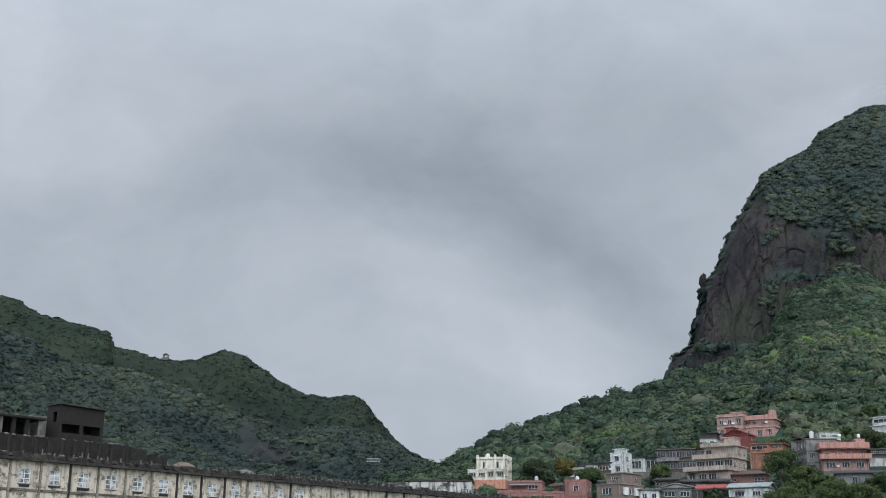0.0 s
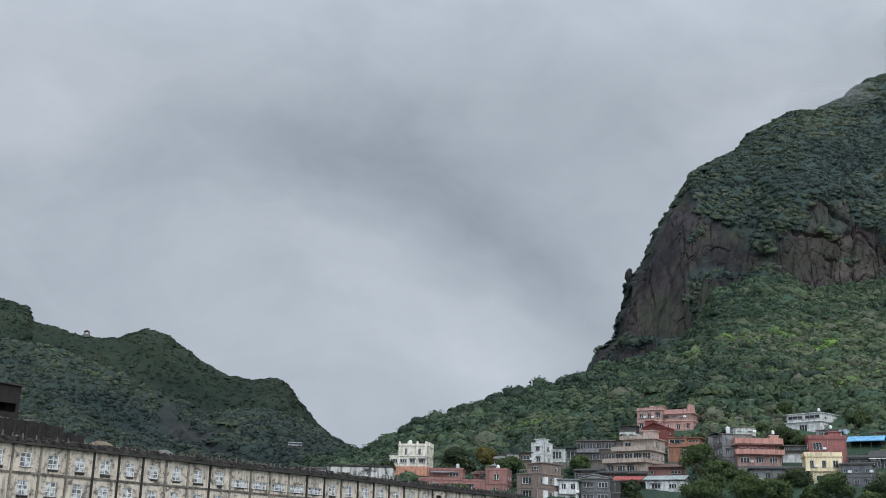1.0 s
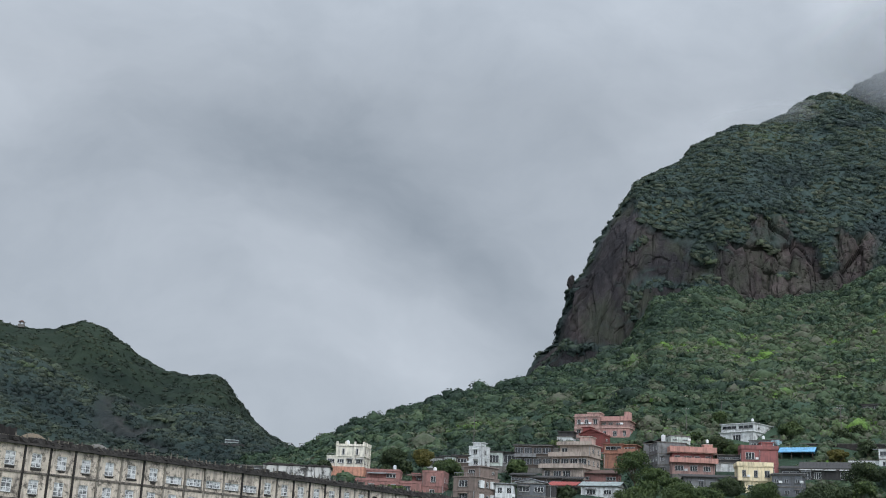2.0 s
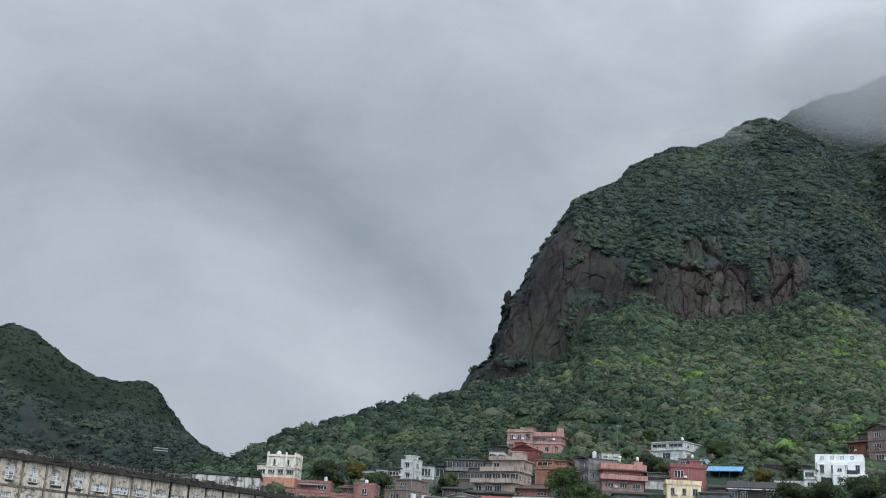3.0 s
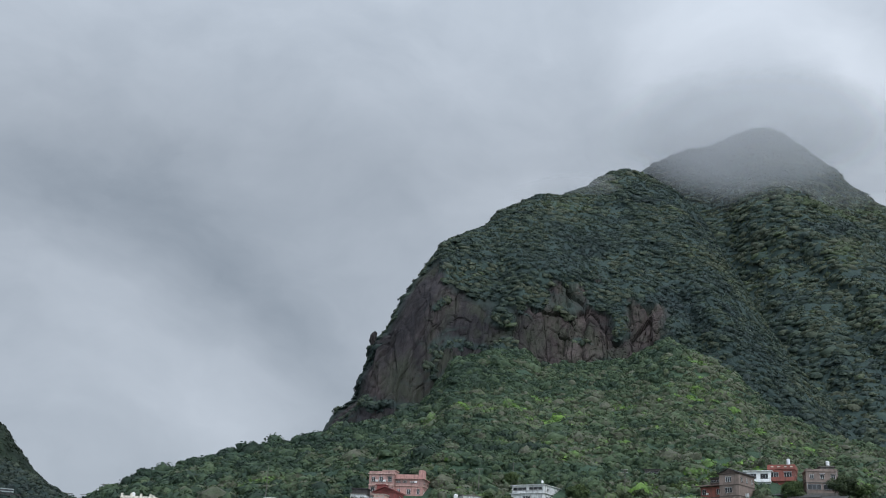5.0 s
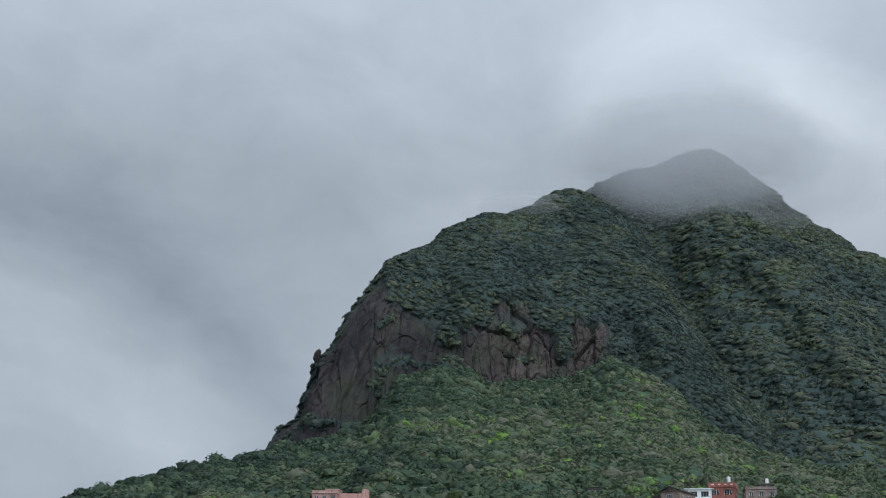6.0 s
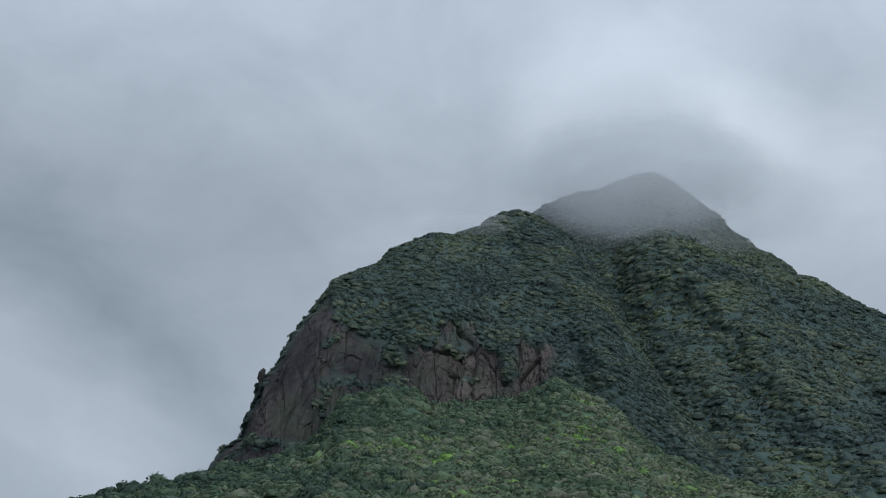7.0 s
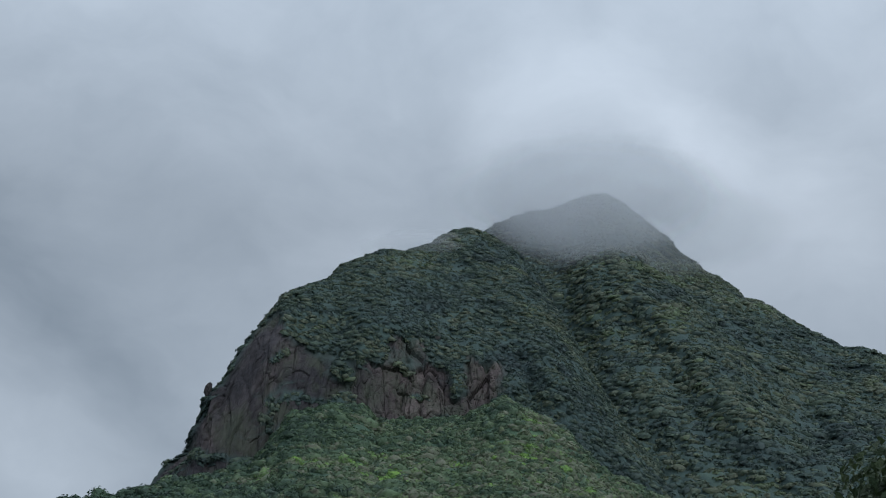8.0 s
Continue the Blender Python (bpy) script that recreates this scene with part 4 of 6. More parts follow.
# ---- wall colours of the village ----
cream = paint("cream_plaster", (0.70, 0.67, 0.58), 0.8, 0.25)
coral = paint("coral_tile", (0.52, 0.25, 0.17), 0.7, 0.3)
rosy = paint("rose_brick_paint", (0.29, 0.145, 0.130), 0.85, 0.3)
salmon = paint("salmon_plaster", (0.46, 0.235, 0.195), 0.8, 0.2)
pink = paint("pink_plaster", (0.47, 0.265, 0.235), 0.8, 0.2)
salmon_pale = paint("pale_salmon_plaster", (0.52, 0.36, 0.31), 0.8, 0.25)
salmon_dull = paint("dull_salmon_plaster", (0.40, 0.25, 0.225), 0.8, 0.3)
oxblood = paint("oxblood_sheet", (0.20, 0.045, 0.040), 0.7, 0.3)
orange = paint("orange_brown_plaster", (0.33, 0.155, 0.105), 0.8, 0.3)
taupe = paint("taupe_tile", (0.215, 0.165, 0.142), 0.7, 0.3)
beige = paint("beige_tile", (0.42, 0.35, 0.30), 0.75, 0.3)
white_wall = paint("white_plaster", (0.62, 0.64, 0.64), 0.8, 0.35)
bright_white = paint("fresh_white_plaster", (0.82, 0.84, 0.84), 0.75, 0.05, streak=0.08)
pale_green = paint("pale_green_plaster", (0.50, 0.56, 0.52), 0.8, 0.35)
grey_wall = paint("grey_plaster", (0.20, 0.205, 0.21), 0.85, 0.45)
slate_wall = paint("slate_grey_plaster", (0.125, 0.135, 0.15), 0.85, 0.4)
tar = paint("tar_black_boards", (0.035, 0.034, 0.036), 0.85, 0.3, (0.07, 0.065, 0.06))
tar_roof = paint("tar_felt_roof", (0.036, 0.036, 0.039), 0.85, 0.4, (0.075, 0.07, 0.062))
grey_roof = paint("grey_sheet_roof", (0.22, 0.235, 0.25), 0.6, 0.4)
brown_roof = paint("brown_sheet_roof", (0.12, 0.070, 0.058), 0.75, 0.4)
red_roof = paint("red_sheet_roof", (0.36, 0.065, 0.055), 0.6, 0.25)
green_roof = paint("grey_green_sheet_roof", (0.30, 0.35, 0.35), 0.6, 0.3)
blue_roof = paint("blue_sheet_roof", (0.13, 0.38, 0.62), 0.5, 0.12)
yellow_wall = paint("butter_yellow_plaster", (0.74, 0.63, 0.42), 0.8, 0.12)
maroon_wall = paint("maroon_tile", (0.27, 0.095, 0.090), 0.75, 0.25)
brick_red = paint("brick_red_tile", (0.27, 0.085, 0.065), 0.75, 0.25)
timber = paint("weathered_timber", (0.085, 0.064, 0.053), 0.85, 0.4)
sign_blue = paint("blue_grey_lettering", (0.16, 0.28, 0.40), 0.6, 0.1)
pale_blue = paint("pale_blue_sheet", (0.42, 0.60, 0.68), 0.6, 0.2)


def home(name, label, az, el, yaw, radius, category="house", group="village houses"):
    m, r = site(az, el, yaw)
    FOOTPRINTS.append((m.translation.x, m.translation.y, radius))
    c = m @ Vector((0, radius * 0.6, 0))
    FOOTPRINTS.append((c.x, c.y, radius))
    return thing(name, label, category, m, group)


def tank(house_m, x, y, z, r=0.55, h=1.3, mat_=None, label="white roof water tank on a steel stand"):
    """A domed roof tank on legs; it stands on a roof and is a thing of its own."""
    t = thing("water_tank", label, "water tank", house_m @ Matrix.Translation((x, y, z)), "roof tanks")
    bm = bmesh.new()
    tube(bm, (0, 0, 0.5), (0, 0, 0.5 + h), r, r, 14)
    tube(bm, (0, 0, 0.5 + h), (0, 0, 0.5 + h + 0.18), r, r * 0.45, 14)
    tube(bm, (0, 0, 0.5 + h + 0.18), (0, 0, 0.5 + h + 0.26), r * 0.3, r * 0.28, 10)
    link("tank", bm, mat_ or white_tank, t)
    for i in range(4):
        bm = bmesh.new()
        a = math.pi / 4 + i * math.pi / 2
        tube(bm, (r * 0.8 * math.cos(a), r * 0.8 * math.sin(a), 0), (r * 0.8 * math.cos(a), r * 0.8 * math.sin(a), 0.5), 0.04, 0.04, 5)
        link("leg", bm, alu_frame, t)


def railing(house, x0, x1, y, z, h=0.9):
    bm = bmesh.new()
    tube(bm, (x0, y, z + h), (x1, y, z + h), 0.04, 0.04, 5)
    k = max(2, int((x1 - x0) / 0.5))
    for i in range(k + 1):
        x = x0 + (x1 - x0) * i / k
        tube(bm, (x, y, z), (x, y, z + h), 0.03, 0.03, 4)
    link("railing", bm, alu_frame, house)


# cream villa with corner piers
h = home("villa", "cream two-storey villa with turreted parapet on a coral base", 2.5, 4.62, -14, 6)
box_part("base", (-6.6, 4.0, -0.3, 8, -1.0, 1.4), coral, h, "coral tiled base")
t1 = block(h, -3.7, 0, 1.4, 7.4, 7, 1, 2.6, cream, 3, 2, "wide", slab=cream)
t2 = block(h, -3.7, 0, t1, 7.4, 7, 1, 2.5, cream, 2, 2, "tall", slab=cream, parapet=0.4)
block(h, -6.4, 0.6, 1.4, 2.6, 6, 1, 2.7, cream, 1, 1, "wide", slab=cream, overhang=0.1)
railing(h, -6.4, -3.8, 0.7, t1 - 0.3)
for x in (-3.6, -1.2, 1.2, 3.6):
    box_part("pier", (x - 0.25, x + 0.25, -0.14, 0.3, 1.4, t2 + 1.0), cream, h)
for y in (2.5, 5.0, 7.0):
    box_part("pier", (3.45, 3.95, y - 0.25, y + 0.25, 1.4, t2 + 1.0), cream, h)
tank(h.matrix_basis, -1.5, 3, t2, 0.5, 0.9)

# rose houses above the factory roof
h = home("house", "rose-painted flat-roofed house with a stepped upper storey", 3.93, 3.78, -8, 7)
t1 = block(h, -5.4, 0, -1.0, 10.8, 8, 1, 3.3, rosy, 4, 2, "win", slab=rosy, overhang=0.1, parapet=0.5, plinth=3)
t2 = block(h, -3.2, 2.5, t1, 8.4, 5.5, 1, 2.5, rosy, 2, 2, "wide", slab=rosy, overhang=0.15, parapet=0.3)
pitched(h, -2.6, 2.0, 1.0, 2.3, t1 + 1.7, 0.35, grey_roof, "s", 0.1, 0.08)
tank(h.matrix_basis, 3.6, 5, t2, 0.5, 0.8, steel, "small steel water tank on a flat roof")
h = home("house", "rose-painted house of two stepped blocks", 6.0, 3.73, -10, 7.5)
t1 = block(h, -6.8, 0, -1.2, 7.6, 8, 1, 3.6, rosy, 3, 2, "wide", slab=rosy, overhang=0.1, parapet=0.4, plinth=3)
t2 = block(h, 0.8, 0.4, -1.2, 5.4, 8, 2, 3.2, rosy, 1, 2, "win", slab=rosy, overhang=0.05, parapet=0.35, plinth=3)
block(h, -2.2, 3.2, t1, 3.0, 4.5, 1, 2.4, rosy, 1, 1, "win", slab=rosy)
pitched(h, -3.2, 0.8, 1.6, 3.2, t1 + 1.8, 0.4, brown_roof, "s", 0.1, 0.08)
tank(h.matrix_basis, 3.4, 4, t2, 0.45, 0.7)

# taupe corner apartment house
h = home("apartment_house", "taupe tiled corner apartment house with bay windows", 8.5, 3.14, -38, 7.5)
t1 = block(h, -4.4, 0, -2.2, 6.4, 9.5, 3, 3.1, taupe, 1, 3, "wide", slab=taupe, overhang=0.2, plinth=3)
t2 = block(h, -3.4, 2.5, t1, 5.0, 6.8, 1, 2.4, taupe, 1, 2, "wide", slab=taupe, overhang=0.35)
railing(h, -4.3, 1.9, 0.1, t1)
for k in (0, 1, 2):
    for y in (2.4, 6.6):
        box_part("bay", (2.0, 2.45, y - 0.7, y + 0.7, -1.4 + 3.1 * k, 0.3 + 3.1 * k), white_frame, h, "white framed bay window")

h = home("house", "small white plastered tower house with a flat roof", 8.85, 5.21, -28, 4)
t1 = block(h, -2.3, 0, -0.5, 4.2, 4.6, 2, 2.9, white_wall, 1, 1, "win", slab=white_wall, overhang=0.12, plinth=3)
block(h, -1.5, 1.0, t1, 2.6, 2.6, 1, 0.9, white_wall, 0, 0, slab=white_wall, overhang=0.4)
h = home("house", "pale green plastered house under a low sheet roof", 10.15, 5.38, -5, 5.5)
block(h, -4, 0, -0.6, 4.2, 6, 1, 3.6, pale_green, 1, 1, "wide", plinth=3)
block(h, 0.2, 0.8, -0.6, 3.8, 5, 1, 3.6, grey_wall, 1, 1, "gallery", plinth=3, void=True)
pitched(h, -4, 4, 0, 6, 3.2, 0.6, tar_roof, "s")
for i, (az, w, mat_, lab) in enumerate(((6.75, 4.6, white_wall, "low white shed with dark window openings"), (7.45, 4.4, pale_green, "low pale green shed under a tarred roof"), (8.1, 4.6, timber, "low brown timber shed under a tarred roof"))):
    h = home("shed", lab, az, 5.1 + 0.08 * i, 0, 3, "shed", "sheds on the terrace")
    block(h, -w / 2, 0, -0.4, w, 4, 1, 2.7, mat_, 1, 1, "wide", plinth=3)
    pitched(h, -w / 2, w / 2, 0, 4, 2.45, 0.5, tar_roof, "s")
h = home("house", "weathered grey-brown two-storey house with glazed balconies", 11.7, 5.35, -10, 7)
t1 = block(h, -5.2, 0, -0.6, 10.4, 7, 2, 3.0, timber, 4, 2, "gallery", alu_frame, overhang=0.4, plinth=3)
pitched(h, -5.4, 5.4, 0, 7, t1, 0.4, tar_roof, "s")
balcony(h, -5.2, 1.0, 0, 2.4, 0.9, grey_wall, 0.8)
block(h, 5.4, 0.5, -0.6, 1.6, 6, 2, 2.7, concrete, 0, 1, plinth=3)

# stepped beige house: three terraces
h = home("terraced_house", "stepped beige tiled house with three balcony terraces", 13.25, 4.75, -24, 9)
t1 = block(h, -6.2, 0, -0.4, 11.6, 11, 1, 3.2, beige, 4, 3, "wide", slab=beige, overhang=0.5, plinth=4, void=True)
balcony(h, -6.6, 5.8, 0, t1 - 0.1, 1.5, beige, 1.0)
t2 = block(h, -4.4, 2.0, t1, 10.2, 9, 1, 3.0, beige, 4, 3, "gallery", slab=beige, overhang=0.5, void=True)
balcony(h, -4.8, 6.2, 2.0, t2 - 0.1, 1.5, beige, 1.0)
t3 = block(h, -3.0, 4.0, t2, 9.0, 7, 1, 3.0, beige, 3, 2, "wide", slab=beige, overhang=0.5, void=True)
balcony(h, -3.4, 6.4, 4.0, t3 - 0.1, 1.2, beige, 0.8)
block(h, 1.6, 7.0, t3, 3.0, 3.6, 1, 2.3, salmon_pale, 0, 0, slab=beige)
railing(h, -2.9, 5.9, 4.2, t3 + 0.6, 0.6)
h = home("house", "white house with a black roof terrace", 13.3, 6.55, -12, 4)
t1 = block(h, -2.5, 0, -0.6, 4.8, 5, 1, 2.2, white_wall, 2, 1, "wide", plinth=3)
block(h, -2.2, 0.6, t1, 4.6, 4.2, 1, 1.4, tar, 0, 0, slab=tar_roof, overhang=0.4)

# salmon complex
h = home("apartment_house", "pale salmon three-storey house with roof parapets", 14.4, 6.95, -15, 6)
t1 = block(h, -4, 0, -0.8, 7.8, 8, 2, 3.2, salmon_dull, 3, 2, "win", slab=salmon_pale, overhang=0.35, parapet=0.7, plinth=3)
block(h, -0.5, 3, t1, 4.0, 4, 1, 1.3, salmon_dull, 0, 0, slab=salmon_pale)
h = home("apartment_house", "salmon pink apartment house with a tall corner parapet", 15.85, 6.92, -15, 7)
t1 = block(h, -5, 0, -0.8, 9.0, 8, 1, 3.3, pink, 3, 2, "win", slab=salmon_pale, overhang=0.3, plinth=3)
t2 = block(h, -5, 0, t1, 9.0, 8, 1, 2.0, salmon_dull, 4, 2, "wide", slab=pink, overhang=0.5, void=True)
box_part("roof_wall", (-5.2, 2.8, -0.2, 0.05, t2, t2 + 1.2), pink, h)
box_part("stair_tower", (2.5, 4.0, 0.1, 3.5, t2 + 0.02, t2 + 2.6), pink, h)
bm = bmesh.new()
tube(bm, (3.0, 0.6, t2), (3.0, 0.6, t2 + 5.0), 0.05, 0.03, 5)
link("mast", bm, pole_grey, h)
h = home("house", "dark red sheet-clad house with a steep gabled roof", 14.6, 6.25, -22, 5.5)
t1 = block(h, -3.6, 0, -0.8, 7.2, 6, 2, 2.5, oxblood, 2, 1, "win", slab=oxblood, plinth=3)
gable(h, -3.6, 3.6, 0, 6, t1, 1.5, oxblood, "y")
pitched(h, -3.6, 3.6, 0, 6, t1, 1.5, oxblood, "y", 0.3)
block(h, -3.4, 1.5, t1, 2.6, 3, 1, 2.2, oxblood, 0, 0, slab=oxblood)
h = home("house", "orange-brown plastered house with a curved corner balcony", 16.0, 5.5, -14, 6)
t1 = block(h, -4.4, 0, -0.8, 8.4, 7, 1, 4.0, orange, 1, 1, "win", slab=orange, plinth=3)
t2 = block(h, -4.4, 0.6, t1, 5.2, 6, 1, 2.4, orange, 1, 1, "gallery", slab=orange, overhang=0.4)
balcony(h, -0.2, 4.6, 0, t1 - 0.1, 1.0, orange, 1.2)
block(h, 0.8, 1.8, t1, 3.4, 5, 1, 2.3, orange, 1, 1, "gallery", slab=orange, overhang=0.6, void=True)
h = home("house", "long low brick house under a brown sheet roof", 14.95, 4.7, -12, 6)
t1 = block(h, -5.2, 0, -0.6, 10.4, 5, 1, 2.4, rosy, 3, 1, "wide", plinth=3, void=True)
pitched(h, -5.4, 5.4, -0.6, 5, t1 - 0.1, 1.4, brown_roof, "s", 0.5)
h = home("house", "low white house under a grey-green sheet roof", 15.0, 4.0, -18, 6)
t1 = block(h, -4.6, 0, -0.6, 9.4, 6, 1, 2.7, white_wall, 2, 1, "wide", plinth=3)
gable(h, -4.6, 4.8, 0, 6, t1, 1.2, white_wall)
pitched(h, -4.8, 5.0, 0, 6, t1, 1.2, green_roof, "x", 0.5)
h = home("house", "low timber house under a red sheet roof", 13.2, 4.0, -12, 4.5)
t1 = block(h, -3.4, 0, -0.6, 6.2, 5, 1, 2.5, timber, 2, 1, "gallery", alu_frame, plinth=3, void=True)
pitched(h, -3.6, 3.0, 0, 5, t1, 1.3, red_roof, "s", 0.5)
h = home("house", "slate and white house with a curved grey roof", 11.7, 3.45, -6, 5)
t1 = block(h, -3.6, 0, -0.8, 6.8, 7, 2, 2.8, slate_wall, 2, 2, "wide", plinth=3)
pitched(h, -3.8, 3.4, 0, 7, t1, 0.9, grey_roof, "y", 0.4)
gable(h, -3.6, 3.2, 0, 7, t1, 0.8, white_wall, "y")
block(h, 3.2, 0.4, -0.8, 2.4, 6, 2, 2.6, tar, 0, 1, plinth=3)
h = home("house", "white three-storey house with small balconies", 10.35, 3.3, -6, 4)
t1 = block(h, -2.4, 0, -0.8, 4.4, 6, 2, 2.9, white_wall, 2, 1, "tall", plinth=3)
balcony(h, -2.2, 1.8, 0, 2.1, 0.8, white_wall, 0.9)
pitched(h, -2.6, 2.2, 0, 6, t1, 0.5, grey_roof, "s")
for az, el, w, lab in ((12.4, 4.45, 8, "tarred lean-to roof over a dark terrace"), (11.2, 4.55, 6, "tarred lean-to beside a garden wall"), (13.6, 4.45, 6, "lean-to with a tarred felt roof")):
    h = home("lean_to", lab, az, el, -10, 3.5, "shed", "lean-tos")
    block(h, -w / 2, 0, -0.6, w, 4, 1, 2.0, timber, 2, 1, "gallery", alu_frame, plinth=3, void=True)
    pitched(h, -w / 2, w / 2, -0.5, 4, 1.6, 0.9, tar_roof, "s", 0.4)

# grey block and salmon house with long balconies
h = home("apartment_house", "bare grey plastered block with a glazed roof hut", 18.7, 5.25, 16, 5.5)
t1 = block(h, -4.2, 1.5, -1.0, 8.0, 9, 3, 3.0, grey_wall, 3, 3, "win", plinth=3)
block(h, -0.5, 2.5, t1 - 0.2, 5.5, 5, 1, 2.0, pale_green, 2, 1, "win", alu_frame)
tank(h.matrix_basis, -1.6, 5, t1, 0.6, 1.6)
tank(h.matrix_basis, 5.5, 5, t1 - 0.6, 0.5, 1.0, steel, "steel water tank on a flat roof")
for az, el, w, storeys, lab in ((17.6, 5.75, 4.5, 2, "narrow grey house with peeling plaster"), (18.05, 5.85, 3.6, 2, "narrow slate-grey row house")):
    h = home("row_house", lab, az, el, -6, 3.5)
    block(h, -w / 2, 0, -0.8, w, 6, storeys, 2.8, grey_wall if storeys == 2 and w > 4 else slate_wall, 2, 1, "tall", plinth=3)
    pitched(h, -w / 2, w / 2, 0, 6, 5.0, 0.8, tar_roof, "y", 0.2)
h = home("apartment_house", "salmon house with two long wrap-round balconies", 19.6, 5.2, 12, 8)
t1 = block(h, -5.6, 0, -0.2, 11.4, 8, 1, 2.9, salmon_dull, 3, 2, "wide", slab=salmon, plinth=4, void=True)
balcony(h, -6.4, 6.4, 0, t1, 1.7, salmon, 1.15)
t2 = block(h, -5.4, 1.0, t1, 11.0, 7, 1, 2.5, maroon_wall, 4, 2, "wide", slab=salmon_pale, overhang=1.0)
box_part("roof_band", (-6.2, 6.4, -0.4, 8.0, t2, t2 + 1.5), salmon, h, "salmon parapet round the roof", 0.04)
block(h, 3.6, 3, t2 + 1.3, 2.4, 2.6, 1, 1.2, salmon, 0, 0, slab=salmon_pale, overhang=0.1)
tank(h.matrix_basis, 4.8, 4.0, t2 + 2.7, 0.4, 0.7, white_tank, "small white tank on the stair tower")
h = home("house", "low grey tiled house under a dark sheet roof", 20.4, 4.55, 6, 8)
t1 = block(h, -6.6, 0, -1.2, 8.4, 6, 1, 3.6, grey_wall, 3, 1, "win", alu_frame, plinth=3)
block(h, 1.8, 0.6, -1.2, 6.0, 5, 1, 3.3, concrete, 3, 1, "gallery", alu_frame, plinth=3, void=True)
pitched(h, -6.8, 8.0, -0.3, 6, t1 - 0.1, 1.2, tar_roof, "s", 0.6)
h = home("house", "white sheet-roofed annex with dark louvres", 21.3, 5.45, 0, 4)
t1 = block(h, -3.4, 0, -0.6, 6.8, 5, 1, 2.2, white_wall, 0, 1, plinth=3)
block(h, -3.0, 0.8, t1, 6.0, 4, 1, 2.0, tar, 3, 1, "gallery", alu_frame)

# white flat-roofed house high on the slope
h = home("house", "white flat-roofed house with an open roof terrace", 21.85, 6.75, -30, 8)
t1 = block(h, -6.4, 0, -0.6, 11.0, 16, 1, 3.6, white_wall, 1, 3, "wide", slab=white_wall, overhang=0.4, plinth=4)
t2 = block(h, -6.4, 0.5, t1, 11.0, 15.5, 1, 2.3, white_wall, 2, 3, "gallery", slab=white_wall, overhang=0.4, void=True)
tank(h.matrix_basis, 3.6, 1.5, t2, 0.4, 0.6)
h = home("house", "grey and mint house below the white one", 23.0, 6.35, -12, 5)
t1 = block(h, -4.2, 0, -0.8, 6.2, 5, 1, 3.8, grey_wall, 2, 1, "wide", plinth=3)
block(h, 2.0, 0, -0.8, 2.2, 5, 1, 4.0, pale_blue, 1, 1, "win", plinth=3)
tank(h.matrix_basis, -0.6, 2, t1, 0.45, 0.7)

h = home("apartment_house", "maroon tiled house with glazed corner balcony", 22.8, 5.4, 10, 7)
t1 = block(h, -4.9, 0, -1.4, 9.6, 8, 2, 3.5, maroon_wall, 2, 2, "wide", slab=maroon_wall, overhang=0.15, plinth=3)
box_part("roof_band", (-5.1, 4.9, -0.2, 8.0, t1, t1 + 1.0), maroon_wall, h, "", 0.04)
block(h, 0.8, 3, t1 + 1.0, 3.2, 3, 1, 1.1, maroon_wall, 0, 0, slab=maroon_wall)
h = home("house", "butter-yellow plastered house with two square windows", 22.55, 4.5, 8, 6)
t1 = block(h, -3.0, 0, -1.0, 7.2, 6.5, 1, 3.0, yellow_wall, 2, 1, "win", slab=yellow_wall, plinth=3)
t2 = block(h, -4.3, -0.5, t1, 8.6, 7, 1, 3.4, yellow_wall, 3, 1, "win", alu_frame, slab=yellow_wall, overhang=0.15)
box_part("roof_band", (-4.6, 4.4, -0.7, 6.6, t2, t2 + 1.0), yellow_wall, h, "cream parapet with worn edge", 0.04)

# blue sheet roof, sheds and black row
h = home("open_shed", "open shed under a bright blue sheet roof", 24.5, 5.9, -10, 5, "shed")
for x in (-4.2, -1.4, 1.4, 4.2):
    for y in (0.2, 5.0):
        box_part("post", (x - 0.08, x + 0.08, y - 0.08, y + 0.08, -2, 2.4), timber, h)
box_part("back_wall", (-4.3, 4.3, 4.0, 4.15, -1.0, 2.3), timber, h)
pitched(h, -4.4, 4.4, 0, 5, 2.4, 1.5, blue_roof, "x", 0.5)
gable(h, -4.4, 4.4, 0.2, 4.8, 2.4, 1.4, blue_roof)
h = home("house", "slate-grey house under a dark sheet roof", 24.0, 4.35, -8, 5)
t1 = block(h, -3.6, 0, -1.0, 7.2, 6, 2, 2.7, slate_wall, 3, 1, "win", alu_frame, plinth=3)
pitched(h, -3.8, 3.8, 0, 6, t1, 0.9, tar_roof, "s")
h = home("shed", "dark lean-to with a tarred roof above the grey house", 24.3, 5.25, -8, 4, "shed")
block(h, -3.2, 0, -0.6, 6.4, 4, 1, 2.0, tar, 1, 1, "gallery", alu_frame, plinth=3)
pitched(h, -3.4, 3.4, 0, 4, 1.6, 1.0, tar_roof, "s")
for az, w, lab in ((25.15, 6.2, "black-boarded row house under a steep tarred roof"), (26.35, 7.4, "long black-boarded row house with white-framed windows")):
    h = home("row_house", lab, az, 5.15, -4, 5)
    t1 = block(h, -w / 2, 0, -1.4, w, 6, 1, 3.4, tar, 2, 1, "wide", plinth=3)
    pitched(h, -w / 2, w / 2, 0, 6, t1, 2.2, tar_roof, "s", 0.3)
    for x in (-w / 4, w / 4):
        pitched(h, x - 1.4, x + 1.4, -0.9, 0, 1.75, 0.25, white_wall, "s", 0.05, 0.06)
h = home("garden_wall", "dark stone terrace wall below the woods", 26.9, 6.4, 0, 4, "wall")
box_part("wall", (-13.0, 10.0, 0, 0.8, -3.0, 1.9), black_mould, h)
